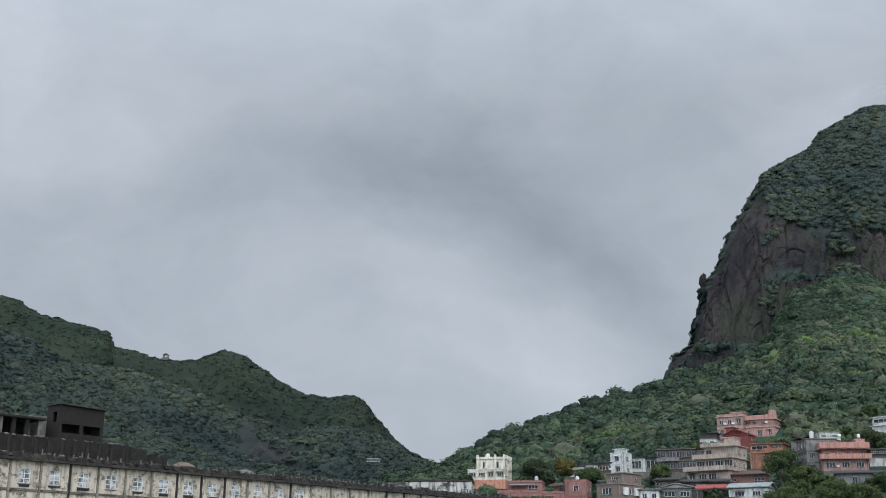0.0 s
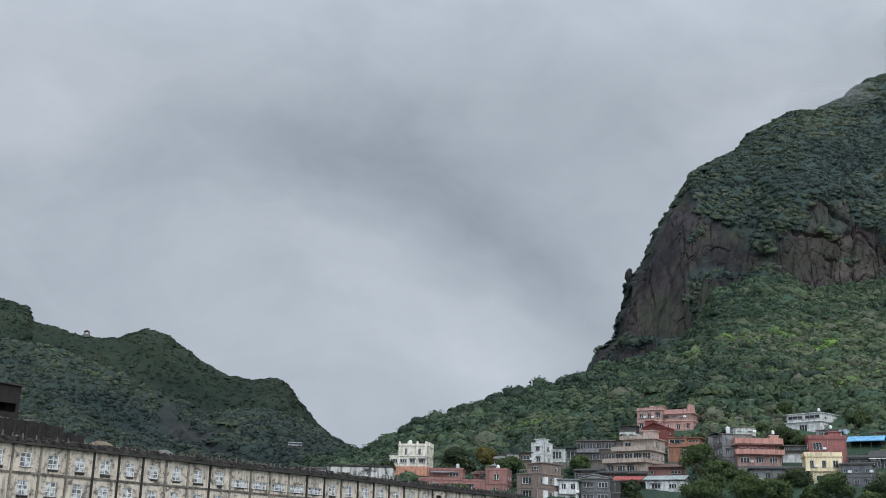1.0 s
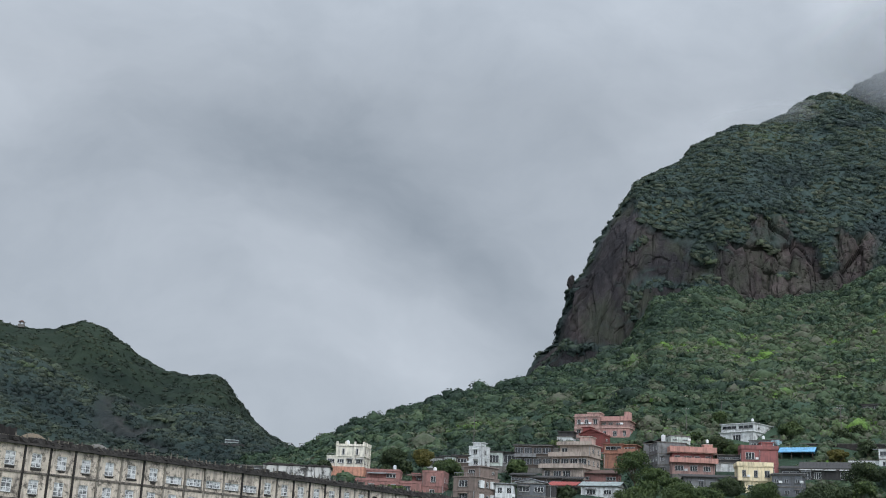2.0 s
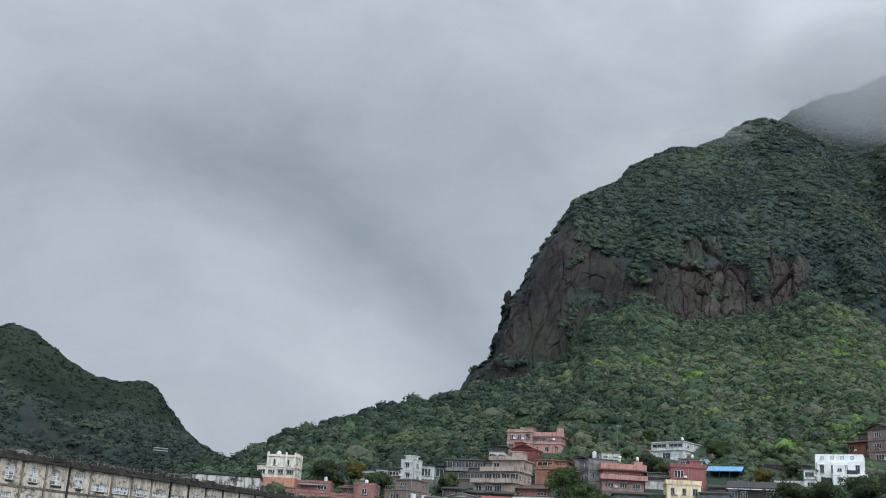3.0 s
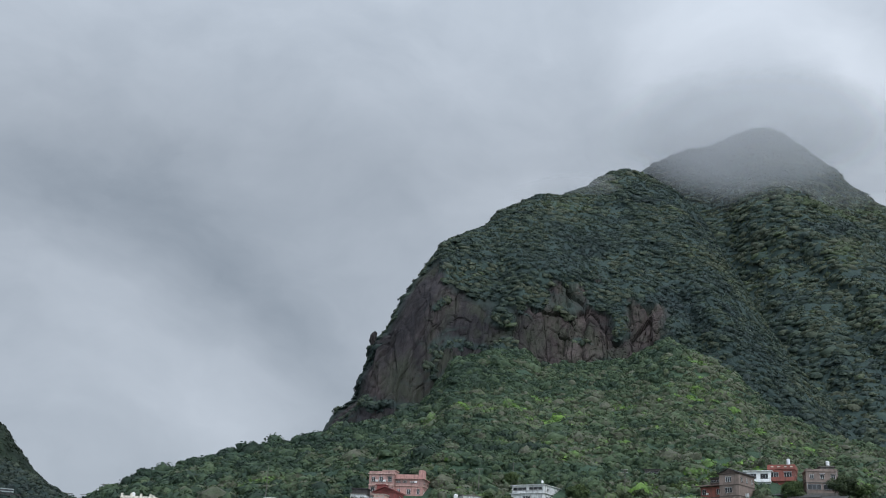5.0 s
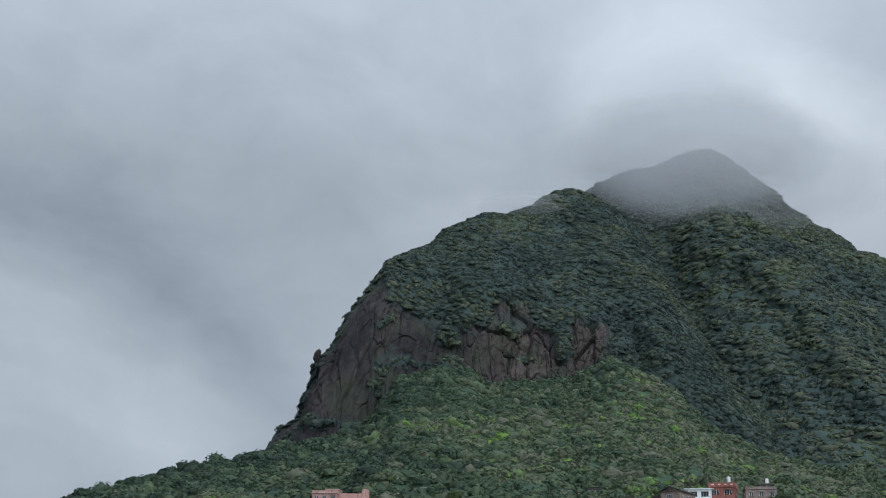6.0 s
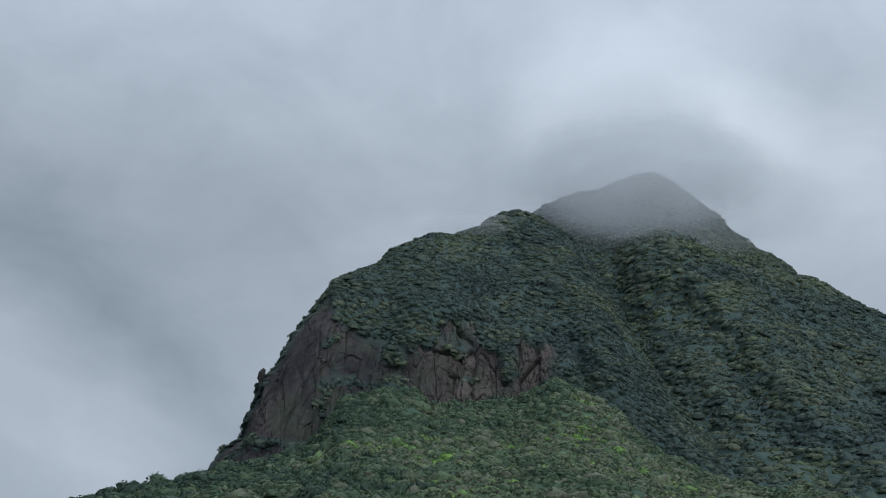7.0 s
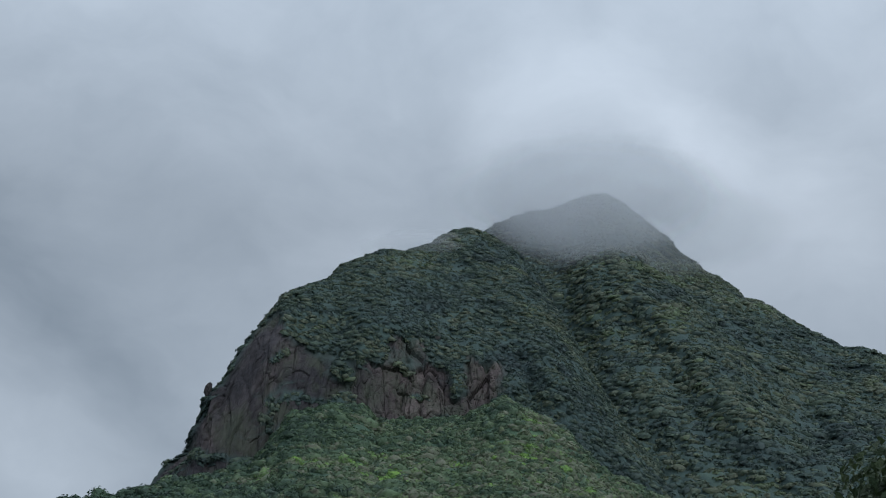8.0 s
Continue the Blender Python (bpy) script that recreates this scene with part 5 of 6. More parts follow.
box_part("coping", (-13.1, 10.1, -0.1, 0.9, 1.9, 2.1), concrete, h)
h = home("garden_wall", "low white plastered garden wall with grey coping", 27.6, 5.75, 0, 3, "wall")
box_part("wall", (-4.4, 4.6, 0, 0.5, -3.0, 1.2), white_wall, h)
box_part("coping", (-4.5, 4.7, -0.08, 0.58, 1.2, 1.4), concrete, h)

# bright white guest house with a sign on its parapet
h = home("guest_house", "bright white three-storey guest house with blue parapet sign", 29.85, 5.9, -4, 8)
t1 = block(h, -6.3, 0, -0.6, 12.4, 8, 1, 2.9, bright_white, 3, 2, "tall", alu_frame, slab=bright_white, overhang=0.05, plinth=3)
t2 = block(h, -6.3, 0, t1, 12.4, 8, 1, 3.0, bright_white, 4, 2, "tall", alu_frame, slab=bright_white, overhang=0.05)
box_part("sign_wall", (-6.3, 6.1, -0.06, 0.25, t2, t2 + 2.1), bright_white, h, "white parapet wall that carries the sign")
for side_x in (-6.3, 5.85):
    box_part("side_parapet", (side_x, side_x + 0.25, 0.25, 8, t2, t2 + 2.1), bright_white, h)
block(h, -1.6, -2.6, -0.6, 3.4, 2.5, 2, 2.6, bright_white, 1, 1, "win", slab=bright_white, overhang=0.05, plinth=3)
block(h, 1.9, -2.2, -0.6, 5.2, 2.1, 1, 2.6, bright_white, 3, 1, "win", slab=bright_white, overhang=0.05, plinth=3)
balcony(h, 1.8, 4.6, 0, t1 + 0.02, 1.3, tar, 0.9)
balcony(h, -4.6, -2.2, 0, 0.5, 1.2, tar, 0.9)
rs = random.Random(5)
for cx in (-4.5, -1.9, 0.7, 3.3):
    bm = bmesh.new()
    box(bm, cx - 0.5, cx + 0.5, -0.11, -0.064, t2 + 0.7, t2 + 0.86)
    box(bm, cx - 0.5, cx + 0.5, -0.11, -0.064, t2 + 1.5, t2 + 1.64)
    box(bm, cx - 0.08, cx + 0.08, -0.11, -0.064, t2 + 0.88, t2 + 1.48)
    box(bm, cx - 0.46, cx - 0.30, -0.11, -0.064, t2 + 0.88, t2 + 1.3)
    box(bm, cx + 0.28, cx + 0.46, -0.11, -0.064, t2 + 0.95, t2 + 1.42)
    link("sign_bars", bm, sign_blue, h, "blue-grey sign mark")
h = home("house", "narrow white annex with a curved canopy", 28.5, 5.7, -4, 3.5)
t1 = block(h, -1.7, 0, -0.8, 3.2, 5, 2, 2.7, white_wall, 1, 1, "wide", alu_frame, plinth=3)
pitched(h, -3.0, 1.8, 0.8, 5, t1 - 0.3, 0.4, grey_roof, "s", 0.2)

# brown timbered house, white, red and grey houses up the road
h = home("house", "brown and red timber-trimmed house with stacked hipped roofs", 31.35, 6.95, -28, 8)
t1 = block(h, -1.2, 0, -0.6, 6.4, 10, 3, 3.2, taupe, 1, 3, "wide", slab=timber, overhang=0.35, plinth=4)
gable(h, -1.2, 5.2, 0, 10, t1, 1.4, taupe, "y")
pitched(h, -1.2, 5.2, 0, 10, t1, 1.4, tar_roof, "y", 0.5)
t2 = block(h, -8.6, 2.0, -0.6, 7.4, 8, 2, 3.2, brick_red, 3, 2, "wide", slab=timber, plinth=4)
pitched(h, -8.8, -1.2, 0.8, 6, t2 - 0.1, 1.1, brown_roof, "s", 0.4)
block(h, -6.6, 4.5, t2 + 0.6, 5.6, 5, 1, 2.0, timber, 3, 1, "gallery", alu_frame, void=True)
pitched(h, -6.8, -1.2, 4.2, 9.6, t2 + 2.8, 0.7, tar_roof, "s", 0.4)
balcony(h, 5.2, 6.4, 4, 2.6, 0.2, white_wall, 1.0)
h = home("house", "white two-storey house with slab balconies", 33.05, 7.7, -10, 5.5)
t1 = block(h, -4.0, 0, -0.8, 7.6, 7, 2, 3.2, bright_white, 2, 2, "wide", alu_frame, slab=bright_white, overhang=0.7, plinth=3)
balcony(h, -4.2, 3.8, 0, 2.4, 1.0, bright_white, 0.7)
h = home("apartment_house", "brick-red tiled three-storey house with roof tank", 34.15, 7.75, -6, 5.5)
t1 = block(h, -4.1, 0, -0.8, 8.0, 7, 2, 3.3, brick_red, 2, 1, "wide", slab=brick_red, overhang=0.2, plinth=3)
balcony(h, -4.2, 4.0, 0, 2.5, 0.9, brick_red, 1.0)
box_part("roof_band", (-4.3, 4.1, -0.4, 7.0, t1, t1 + 1.4), brick_red, h, "", 0.04)
for x in (-3.2, -1.2, 0.8, 2.6):
    box_part("vent_block", (x, x + 0.8, -0.46, -0.405, t1 + 0.6, t1 + 0.9), cream, h)
tank(h.matrix_basis, 1.8, 3, t1 + 1.4, 0.6, 1.6, steel, "tall steel water tank on the roof")
h = home("house", "grey-brown plastered house with a roof hut", 36.0, 7.7, 8, 6)
t1 = block(h, -4.8, 0, -0.8, 9.4, 7, 1, 3.0, taupe, 2, 1, "gallery", alu_frame, plinth=3, void=True)
t2 = block(h, -4.8, 0, t1, 9.4, 7, 1, 3.2, taupe, 3, 1, "win", slab=taupe, parapet=0.6)
t3 = block(h, -0.2, 2.5, t2, 4.2, 4, 1, 1.6, concrete, 1, 1, "wide", overhang=0.5)
tank(h.matrix_basis, 2.4, 4, t3, 0.55, 1.2, white_tank)
for i, (az, el, w) in enumerate(((33.9, 7.15, 8.0), (35.1, 7.05, 8.5), (36.3, 7.0, 8.5), (36.9, 6.6, 6))):
    h = home("row_house", "low row house under a dark tiled roof", az, el, -8, 4.5, group="low row houses")
    t1 = block(h, -w / 2, 0, -0.8, w, 5, 1, 2.4, white_wall if i == 3 else timber, 2, 1, "gallery", alu_frame, plinth=3, void=True)
    pitched(h, -w / 2, w / 2, -0.4, 5, t1 - 0.1, 1.5, tar_roof, "s", 0.4)
h = home("shed", "small pale blue sheet shed", 33.0, 6.85, -10, 2.5, "shed")
block(h, -2.0, 0, -0.8, 4.0, 3, 1, 2.6, pale_blue, 1, 1, "win", alu_frame, plinth=3)
h = home("shed", "dark timber hut at the edge of the woods", 28.1, 8.3, -5, 3, "shed")
block(h, -3.4, 0, -0.4, 6.8, 4, 1, 2.0, tar, 2, 1, "gallery", alu_frame, plinth=3)
pitched(h, -3.6, 3.6, 0, 4, 1.9, 0.6, tar_roof, "s")


# ---- the derelict factory: a long four-storey front with stained bays ----
FAC_N, FAC_D, FAC_S, BAY, BAYS, WALL_TOP, STOREY = -47.0, 153.0, 57.1, 4.6, 40, 17.5, 4.0
fac_x = Vector((math.sin(radians(FAC_N + 90)), math.cos(radians(FAC_N + 90)), 0))
fac_y = Vector((math.sin(radians(FAC_N)), math.cos(radians(FAC_N)), 0))
origin = fac_y * FAC_D + fac_x * FAC_S
fac_m = Matrix(((fac_x.x, fac_y.x, 0, origin.x), (fac_x.y, fac_y.y, 0, origin.y), (0, 0, 1, 0), (0, 0, 0, 1)))


def fac_at(az, el, back):
    """Along the front, and up, where that bearing and rise meet a plane so far behind the front."""
    dd = FAC_D + back
    return dd * math.tan(radians(az - FAC_N)) - FAC_S, EYE + math.tan(radians(el)) * dd / math.cos(radians(az - FAC_N))


fac_wall = paint("stained_cream_render", (0.60, 0.53, 0.445), 0.9, 0.85, (0.050, 0.044, 0.039), 0.6)
fac_glass, N_, L_, b_ = nodes_of("dusty_factory_glass")
L_.new(ramp(N_, L_, tex_noise(N_, L_, 1.3, 2), [(0.4, (0.12, 0.125, 0.13)), (0.6, (0.55, 0.57, 0.58))]), b_.inputs["Base Color"])
b_.inputs["Roughness"].default_value = 0.25
factory = thing("factory_building", "long derelict factory with stained cream bays and white windows", "factory", fac_m)


def bay_mesh(hole_rows):
    bm = bmesh.new()
    panel(bm, (0, 0, 0), (1, 0, 0), (0, -1, 0), BAY, WALL_TOP, hole_rows, 0.3)
    me = bpy.data.meshes.new("bay")
    bm.to_mesh(me)
    bm.free()
    me.materials.append(fac_wall)
    return me


def factory_window(parent, w, h, m, bars, rails):
    key = ("factory", w, h)
    if key not in PANES:
        window_unit(parent, w, h, m, white_frame, bars, True, rails)
        k = (round(w, 2), round(h, 2), white_frame.name, bars, rails)
        PANES[k][1].materials.clear()
        PANES[k][1].materials.append(fac_glass)
        PANES[key] = True
    else:
        window_unit(parent, w, h, m, white_frame, bars, True, rails)


tall_holes = [(BAY / 2 - 0.9, BAY / 2 + 0.9, WALL_TOP - STOREY * (k + 1) + 0.85, WALL_TOP - STOREY * (k + 1) + 2.95) for k in range(4)]
wide_holes = [(0.55, BAY - 0.55, WALL_TOP - STOREY + 0.75, WALL_TOP - STOREY + 2.0)] + tall_holes[1:]
bay_tall, bay_wide = bay_mesh(tall_holes), bay_mesh(wide_holes)
bm = bmesh.new()
box(bm, -0.14, 0.14, -0.26, 0.05, 0, WALL_TOP + 0.1)
pil_me = bpy.data.meshes.new("pilaster")
bm.to_mesh(pil_me)
bm.free()
pil_me.materials.append(black_mould)
pil_pale = pil_me.copy()
pil_pale.materials.clear()
pil_pale.materials.append(paint("streaked_pilaster", (0.26, 0.235, 0.20), 0.9, 0.8, (0.04, 0.036, 0.032), 0.9))
rs = random.Random(11)
for i in range(BAYS + 1):
    put("pilaster", pil_me if rs.random() < 0.45 else pil_pale, factory, "", Matrix.Translation((i * BAY, 0, 0)))
for i in range(BAYS):
    wide = 16 <= i <= 20
    put("bay", bay_wide if wide else bay_tall, factory, "", Matrix.Translation((i * BAY, 0, 0)))
    for j, (a, b, c, e) in enumerate(wide_holes if wide else tall_holes):
        if rs.random() < 0.05:
            continue
        factory_window(factory, round(b - a, 2), round(e - c, 2), Matrix.Translation((i * BAY + (a + b) / 2, 0.16, c)), 3 if b - a > 2.5 else 1, 1 if b - a > 2.5 else 2)
LEN = BAY * BAYS
for k in range(1, 4):
    z = WALL_TOP - STOREY * k
    box_part("string_course", (0, LEN, -0.16, 0.02, z - 0.18, z + 0.14), paint("streaked_course", (0.17, 0.15, 0.13), 0.95, 0.8, (0.03, 0.028, 0.026), 0.9), factory, "black-stained string course")
for k in range(4):
    for i in range(BAYS):
        if rs.random() < 0.85:
            z = WALL_TOP - STOREY * (k + 1) + 0.85
            w = rs.uniform(0.5, 1.1)
            box_part("stain_ledge", (i * BAY + BAY / 2 - w, i * BAY + BAY / 2 + w, -0.12, -0.004, z - rs.uniform(0.25, 0.5), z - 0.12), black_mould, factory)
# The body's black also stands in for unlit rooms where windows are missing.
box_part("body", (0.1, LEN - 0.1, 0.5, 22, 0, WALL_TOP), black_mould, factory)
def worn_beam(name, x0, x1, y0, y1, z0, z1, wear, label="", mat_=None):
    """A long masonry course with a broken, uneven edge."""
    bm = bmesh.new()
    k = int((x1 - x0) / 0.45)
    rings = []
    for i in range(k + 1):
        x = x0 + (x1 - x0) * i / k
        j = [rs.uniform(-wear, wear) for _ in range(6)]
        rings.append([bm.verts.new(p) for p in ((x, y0 + j[0], z0 + j[1] * 0.5), (x, y1, z0), (x, y1, z1 + j[2]), (x, y0 + 0.1 + j[3], z1 + j[4]))])
    for p, q in zip(rings, rings[1:]):
        for i in range(4):
            bm.faces.new((p[i], q[i], q[(i + 1) % 4], p[(i + 1) % 4]))
    bm.faces.new(rings[0])
    bm.faces.new(rings[-1][::-1])
    bmesh.ops.recalc_face_normals(bm, faces=bm.faces[:])
    return link(name, bm, mat_ or black_mould, factory, label)


worn_beam("cornice", -0.4, LEN + 0.4, -0.75, 1.2, WALL_TOP, WALL_TOP + 0.42, 0.07, "black mouldy cornice with a broken edge")
worn_beam("cornice_lip", -0.4, LEN + 0.4, -0.5, 0.9, WALL_TOP + 0.44, WALL_TOP + 0.95, 0.2, "crumbling black roof edge")


def rubble(bm, x, y, z, size, r_):
    """A broken, uneven lump of masonry."""
    k = len(bm.verts)
    out = bmesh.ops.create_icosphere(bm, subdivisions=1, radius=size)
    for v in out["verts"]:
        v.co = Vector((v.co.x * r_.uniform(0.9, 2.6), v.co.y * r_.uniform(0.6, 1.1), v.co.z * r_.uniform(0.5, 1.0))) + Vector((x, y, z))


pale_rubble = paint("pale_broken_render", (0.15, 0.135, 0.11), 0.95, 0.9, (0.03, 0.03, 0.026), 0.5, scale=2.5)
for mat_, count, lab in ((black_mould, 330, "crumbling black parapet rubble"), (pale_rubble, 230, "pale broken masonry on the roof edge")):
    bm = bmesh.new()
    for i in range(count):
        x = rs.uniform(0, LEN)
        rubble(bm, x, rs.uniform(-0.3, 0.6), WALL_TOP + 0.95 + rs.uniform(-0.2, 0.3), rs.uniform(0.08, 0.24), rs)
    tagged(link("parapet_rubble", bm, mat_, factory, lab), kind="stuff")
for i in range(BAYS):
    if rs.random() < 0.75:
        x0 = i * BAY + rs.uniform(0, 0.8)
        w = rs.uniform(1.6, 3.6)
        box_part("parapet", (x0, x0 + w, 0.2, 0.55, WALL_TOP + 0.75, WALL_TOP + rs.uniform(1.0, 1.6)), black_mould if rs.random() < 0.93 else pale_rubble, factory, "", 0.06)

# small stubs of a broken balustrade along the roof edge
stub_me = []
for hgt in (0.35, 0.5, 0.7, 0.95):
    bm = bmesh.new()
    tube(bm, (0, 0, 0), (rs.uniform(-0.06, 0.06), 0, hgt), 0.14, 0.09, 6)
    me = bpy.data.meshes.new("baluster_stub")
    bm.to_mesh(me)
    bm.free()
    me.materials.append(rs.choice((black_mould, pale_rubble)))
    stub_me.append(me)
x = 20.0
while x < LEN:
    put("baluster_stub", rs.choice(stub_me), factory, "", Matrix.Translation((x, rs.uniform(-0.3, 0.1), WALL_TOP + 0.9)))
    x += rs.uniform(0.5, 2.2)

# dark upper works on the roof
soot = paint("sooty_boards", (0.020, 0.017, 0.016), 0.95, 0.5, (0.011, 0.010, 0.009), 0.8)
sooty_wall = paint("sooty_wall", (0.013, 0.0115, 0.011), 0.95, 0.5, (0.036, 0.032, 0.028), 0.25)
BACK = 4.0
xa, za = fac_at(-22.5, 6.52, BACK)
xb, zb = fac_at(-18.4, 6.52, BACK)
xc, zc = fac_at(-15.4, 6.26, BACK)
xd, zd = fac_at(-13.9, 5.55, BACK)
worn_beam("upper_wall", xa - 6, xc, BACK, BACK + 0.6, WALL_TOP, (za + zc) / 2, 0.10, "black-streaked upper wall", sooty_wall)
worn_beam("upper_wall", xc, xc + (xd - xc) * 0.55, BACK + 0.1, BACK + 0.6, WALL_TOP, zc - 0.5, 0.2, "broken end of the upper wall", sooty_wall)
worn_beam("upper_wall", xc + (xd - xc) * 0.55, xd + 1.5, BACK + 0.15, BACK + 0.6, WALL_TOP, (zc + zd) / 2 - 0.4, 0.3, "crumbled end of the upper wall", sooty_wall)
for i in range(12):
    x = xa + (xc - xa) * (i + 0.5) / 12
    box_part("buttress", (x - 0.22, x + 0.22, BACK - 0.22, BACK - 0.003, WALL_TOP, (za + zc) / 2 - rs.uniform(0.1, 0.9)), paint("sooty_pier", (0.026, 0.023, 0.021), 0.95, 0.7, (0.02, 0.018, 0.016), 0.8), factory)
bm = bmesh.new()
for i in range(46):
    rubble(bm, rs.uniform(xa, xc), BACK + rs.uniform(0.0, 0.6), (za + zc) / 2 + rs.uniform(-0.15, 0.1), rs.uniform(0.08, 0.26), rs)
tagged(link("roof_debris", bm, pale_rubble, factory, "broken concrete debris along the roof"), kind="stuff")
# the hut
HB = 8.0
x0, z0 = fac_at(-18.75, 6.6, HB)
x1, z1 = fac_at(-16.7, 6.6, HB)
_, zt = fac_at(-17.8, 7.95, HB)
mid = z0 + (zt - z0) * 0.36
bm = bmesh.new()
panel(bm, (x0, HB, WALL_TOP), (1, 0, 0), (0, -1, 0), x1 - x0, zt - WALL_TOP, [(0.5, (x1 - x0) * 0.47, z0 + 0.3 - WALL_TOP, mid - WALL_TOP), ((x1 - x0) * 0.54, x1 - x0 - 0.5, z0 + 0.3 - WALL_TOP, mid - WALL_TOP)], 0.3)
panel(bm, (x0, HB + 4, WALL_TOP), (0, -1, 0), (-1, 0, 0), 4, zt - WALL_TOP, [(1.8, 3.0, zt - 2.6 - WALL_TOP, zt - 1.0 - WALL_TOP)], 0.3)
panel(bm, (x1, HB, WALL_TOP), (0, 1, 0), (1, 0, 0), 4, zt - WALL_TOP, [], 0.3)
link("roof_hut", bm, soot, factory, "sooty boarded hut on the factory roof")
# Near-black box added so that the hut openings look unlit.
box_part("hut_interior", (x0 + 0.4, x1 - 0.4, HB + 3.0, HB + 3.9, WALL_TOP + 0.1, zt - 0.4), dark_void, factory)
bm = bmesh.new()
box(bm, x0 - 0.25, x1 + 0.5, HB - 0.4, HB + 4.3, zt, zt + 0.2)
for v in bm.verts:
    v.co.z -= (v.co.x - x0) * 0.03
link("hut_roof", bm, tar, factory, "thin sagging black roof")
# open colonnade beside it
x0, z0 = fac_at(-23.2, 6.6, HB)
x1, z1 = fac_at(-19.6, 6.6, HB)
_, zt = fac_at(-20.5, 7.25, HB)
n_cols = 6
for i in range(n_cols + 1):
    x = x0 + (x1 - x0) * i / n_cols
    box_part("column", (x - 0.28, x + 0.28, HB, HB + 0.5, WALL_TOP, zt), concrete if i % 3 == 0 else soot, factory)
box_part("colonnade_roof", (x0 - 0.5, x1 + 0.7, HB - 0.5, HB + 6, zt, zt + 0.4), soot, factory, "", 0.08)
box_part("colonnade_back", (x0, x1, HB + 5, HB + 5.4, WALL_TOP, zt - 0.05), black_mould, factory)
box_part("roof_tank_wall", (x1 + 0.9, x1 + 2.0, HB + 2, HB + 5, WALL_TOP, zt + 1.0), concrete, factory)
bm = bmesh.new()
for i in range(30):
    rubble(bm, rs.uniform(x0, x1), HB + rs.uniform(0, 5), zt + 0.45 + rs.uniform(0, 0.2), rs.uniform(0.2, 0.5), rs)
tagged(link("roof_debris", bm, pale_rubble, factory, "broken masonry on the colonnade roof"), kind="stuff")
# domed vents behind the parapet
for az0, az1, top, mat_, lab in ((-13.3, -11.9, 5.52, paint("thatch_brown", (0.17, 0.135, 0.095), 0.95, 0.5), "low brown domed vent"), (-10.1, -9.1, 5.24, concrete, "grey ribbed domed vent")):
    xl, _ = fac_at(az0, 4.6, 5)
    xr, _ = fac_at(az1, 4.6, 5)
    _, zt = fac_at((az0 + az1) / 2, top, 5)
    bm = bmesh.new()
    bmesh.ops.create_uvsphere(bm, u_segments=18, v_segments=10, radius=1.0)
    bmesh.ops.delete(bm, geom=[v for v in bm.verts if v.co.z < -0.05], context="VERTS")
    for v in bm.verts:
        q = 1 + 0.05 * math.cos(9 * math.atan2(v.co.y, v.co.x))
        v.co = Vector((v.co.x * q * (xr - xl) / 2 + (xl + xr) / 2, v.co.y * q * 2.2 + 6, WALL_TOP + 0.4 + v.co.z * (zt - WALL_TOP - 0.4)))
    link("domed_vent", bm, mat_, factory, lab)
    box_part("vent_base", (xl - 0.2, xr + 0.2, 3.6, 8.4, WALL_TOP - 0.02, WALL_TOP + 0.4), concrete, factory)

# ruined white wall beyond the factory end
def far_site(az, r, el, yaw=0.0):
    return Matrix.Translation(bearing(az, r, EYE + r * math.tan(radians(el)))) @ pose(0, 0, 0, 0, 0, -az + yaw)


peeled = paint("peeling_white_render", (0.52, 0.52, 0.50), 0.9, 0.97, (0.022, 0.022, 0.022), 0.97, scale=0.7)
ruin = thing("ruined_building", "ruined building with peeling white wall and broken windows", "ruin", far_site(-0.25, 262, 4.3, -6))
box_part("wall", (-7.0, 8.2, 0, 6, -8, 2.2), peeled, ruin, "peeling white wall streaked with black")
box_part("wall_top", (-7.2, 8.4, -0.2, 6.2, 2.2, 2.5), black_mould, ruin, "", 0.08)
block(ruin, -15.0, 1.0, -0.6, 7.6, 5, 1, 2.4, grey_wall, 4, 1, "gallery", white_frame)
bm = bmesh.new()
for i in range(26):
    rubble(bm, rs.uniform(-7, 8), rs.uniform(0, 3), 2.6, rs.uniform(0.2, 0.5), rs)
tagged(link("rubble", bm, black_mould, ruin), kind="stuff")

# ---- poles and masts ----
def utility_pole(az, el, height, r=None, arms=2, label="grey concrete utility pole with cross-arms"):
    m = site(az, el)[0] if r is None else far_site(az, r, el)
    p = thing("utility_pole", label, "pole", m, "utility poles")
    bm = bmesh.new()
    tube(bm, (0, 0, -2.5), (0, 0, height), 0.15, 0.09, 8)
    link("shaft", bm, pole_grey, p)
    for i in range(arms):
        z = height - 0.4 - 0.8 * i
        box_part("cross_arm", (-1.0, 1.0, -0.06, 0.06, z - 0.07, z + 0.07), pole_grey, p)
        for x in (-0.85, -0.3, 0.3, 0.85):
            bm = bmesh.new()
            tube(bm, (x, 0, z + 0.07), (x, 0, z + 0.3), 0.05, 0.04, 6)
            link("insulator", bm, white_tank, p)


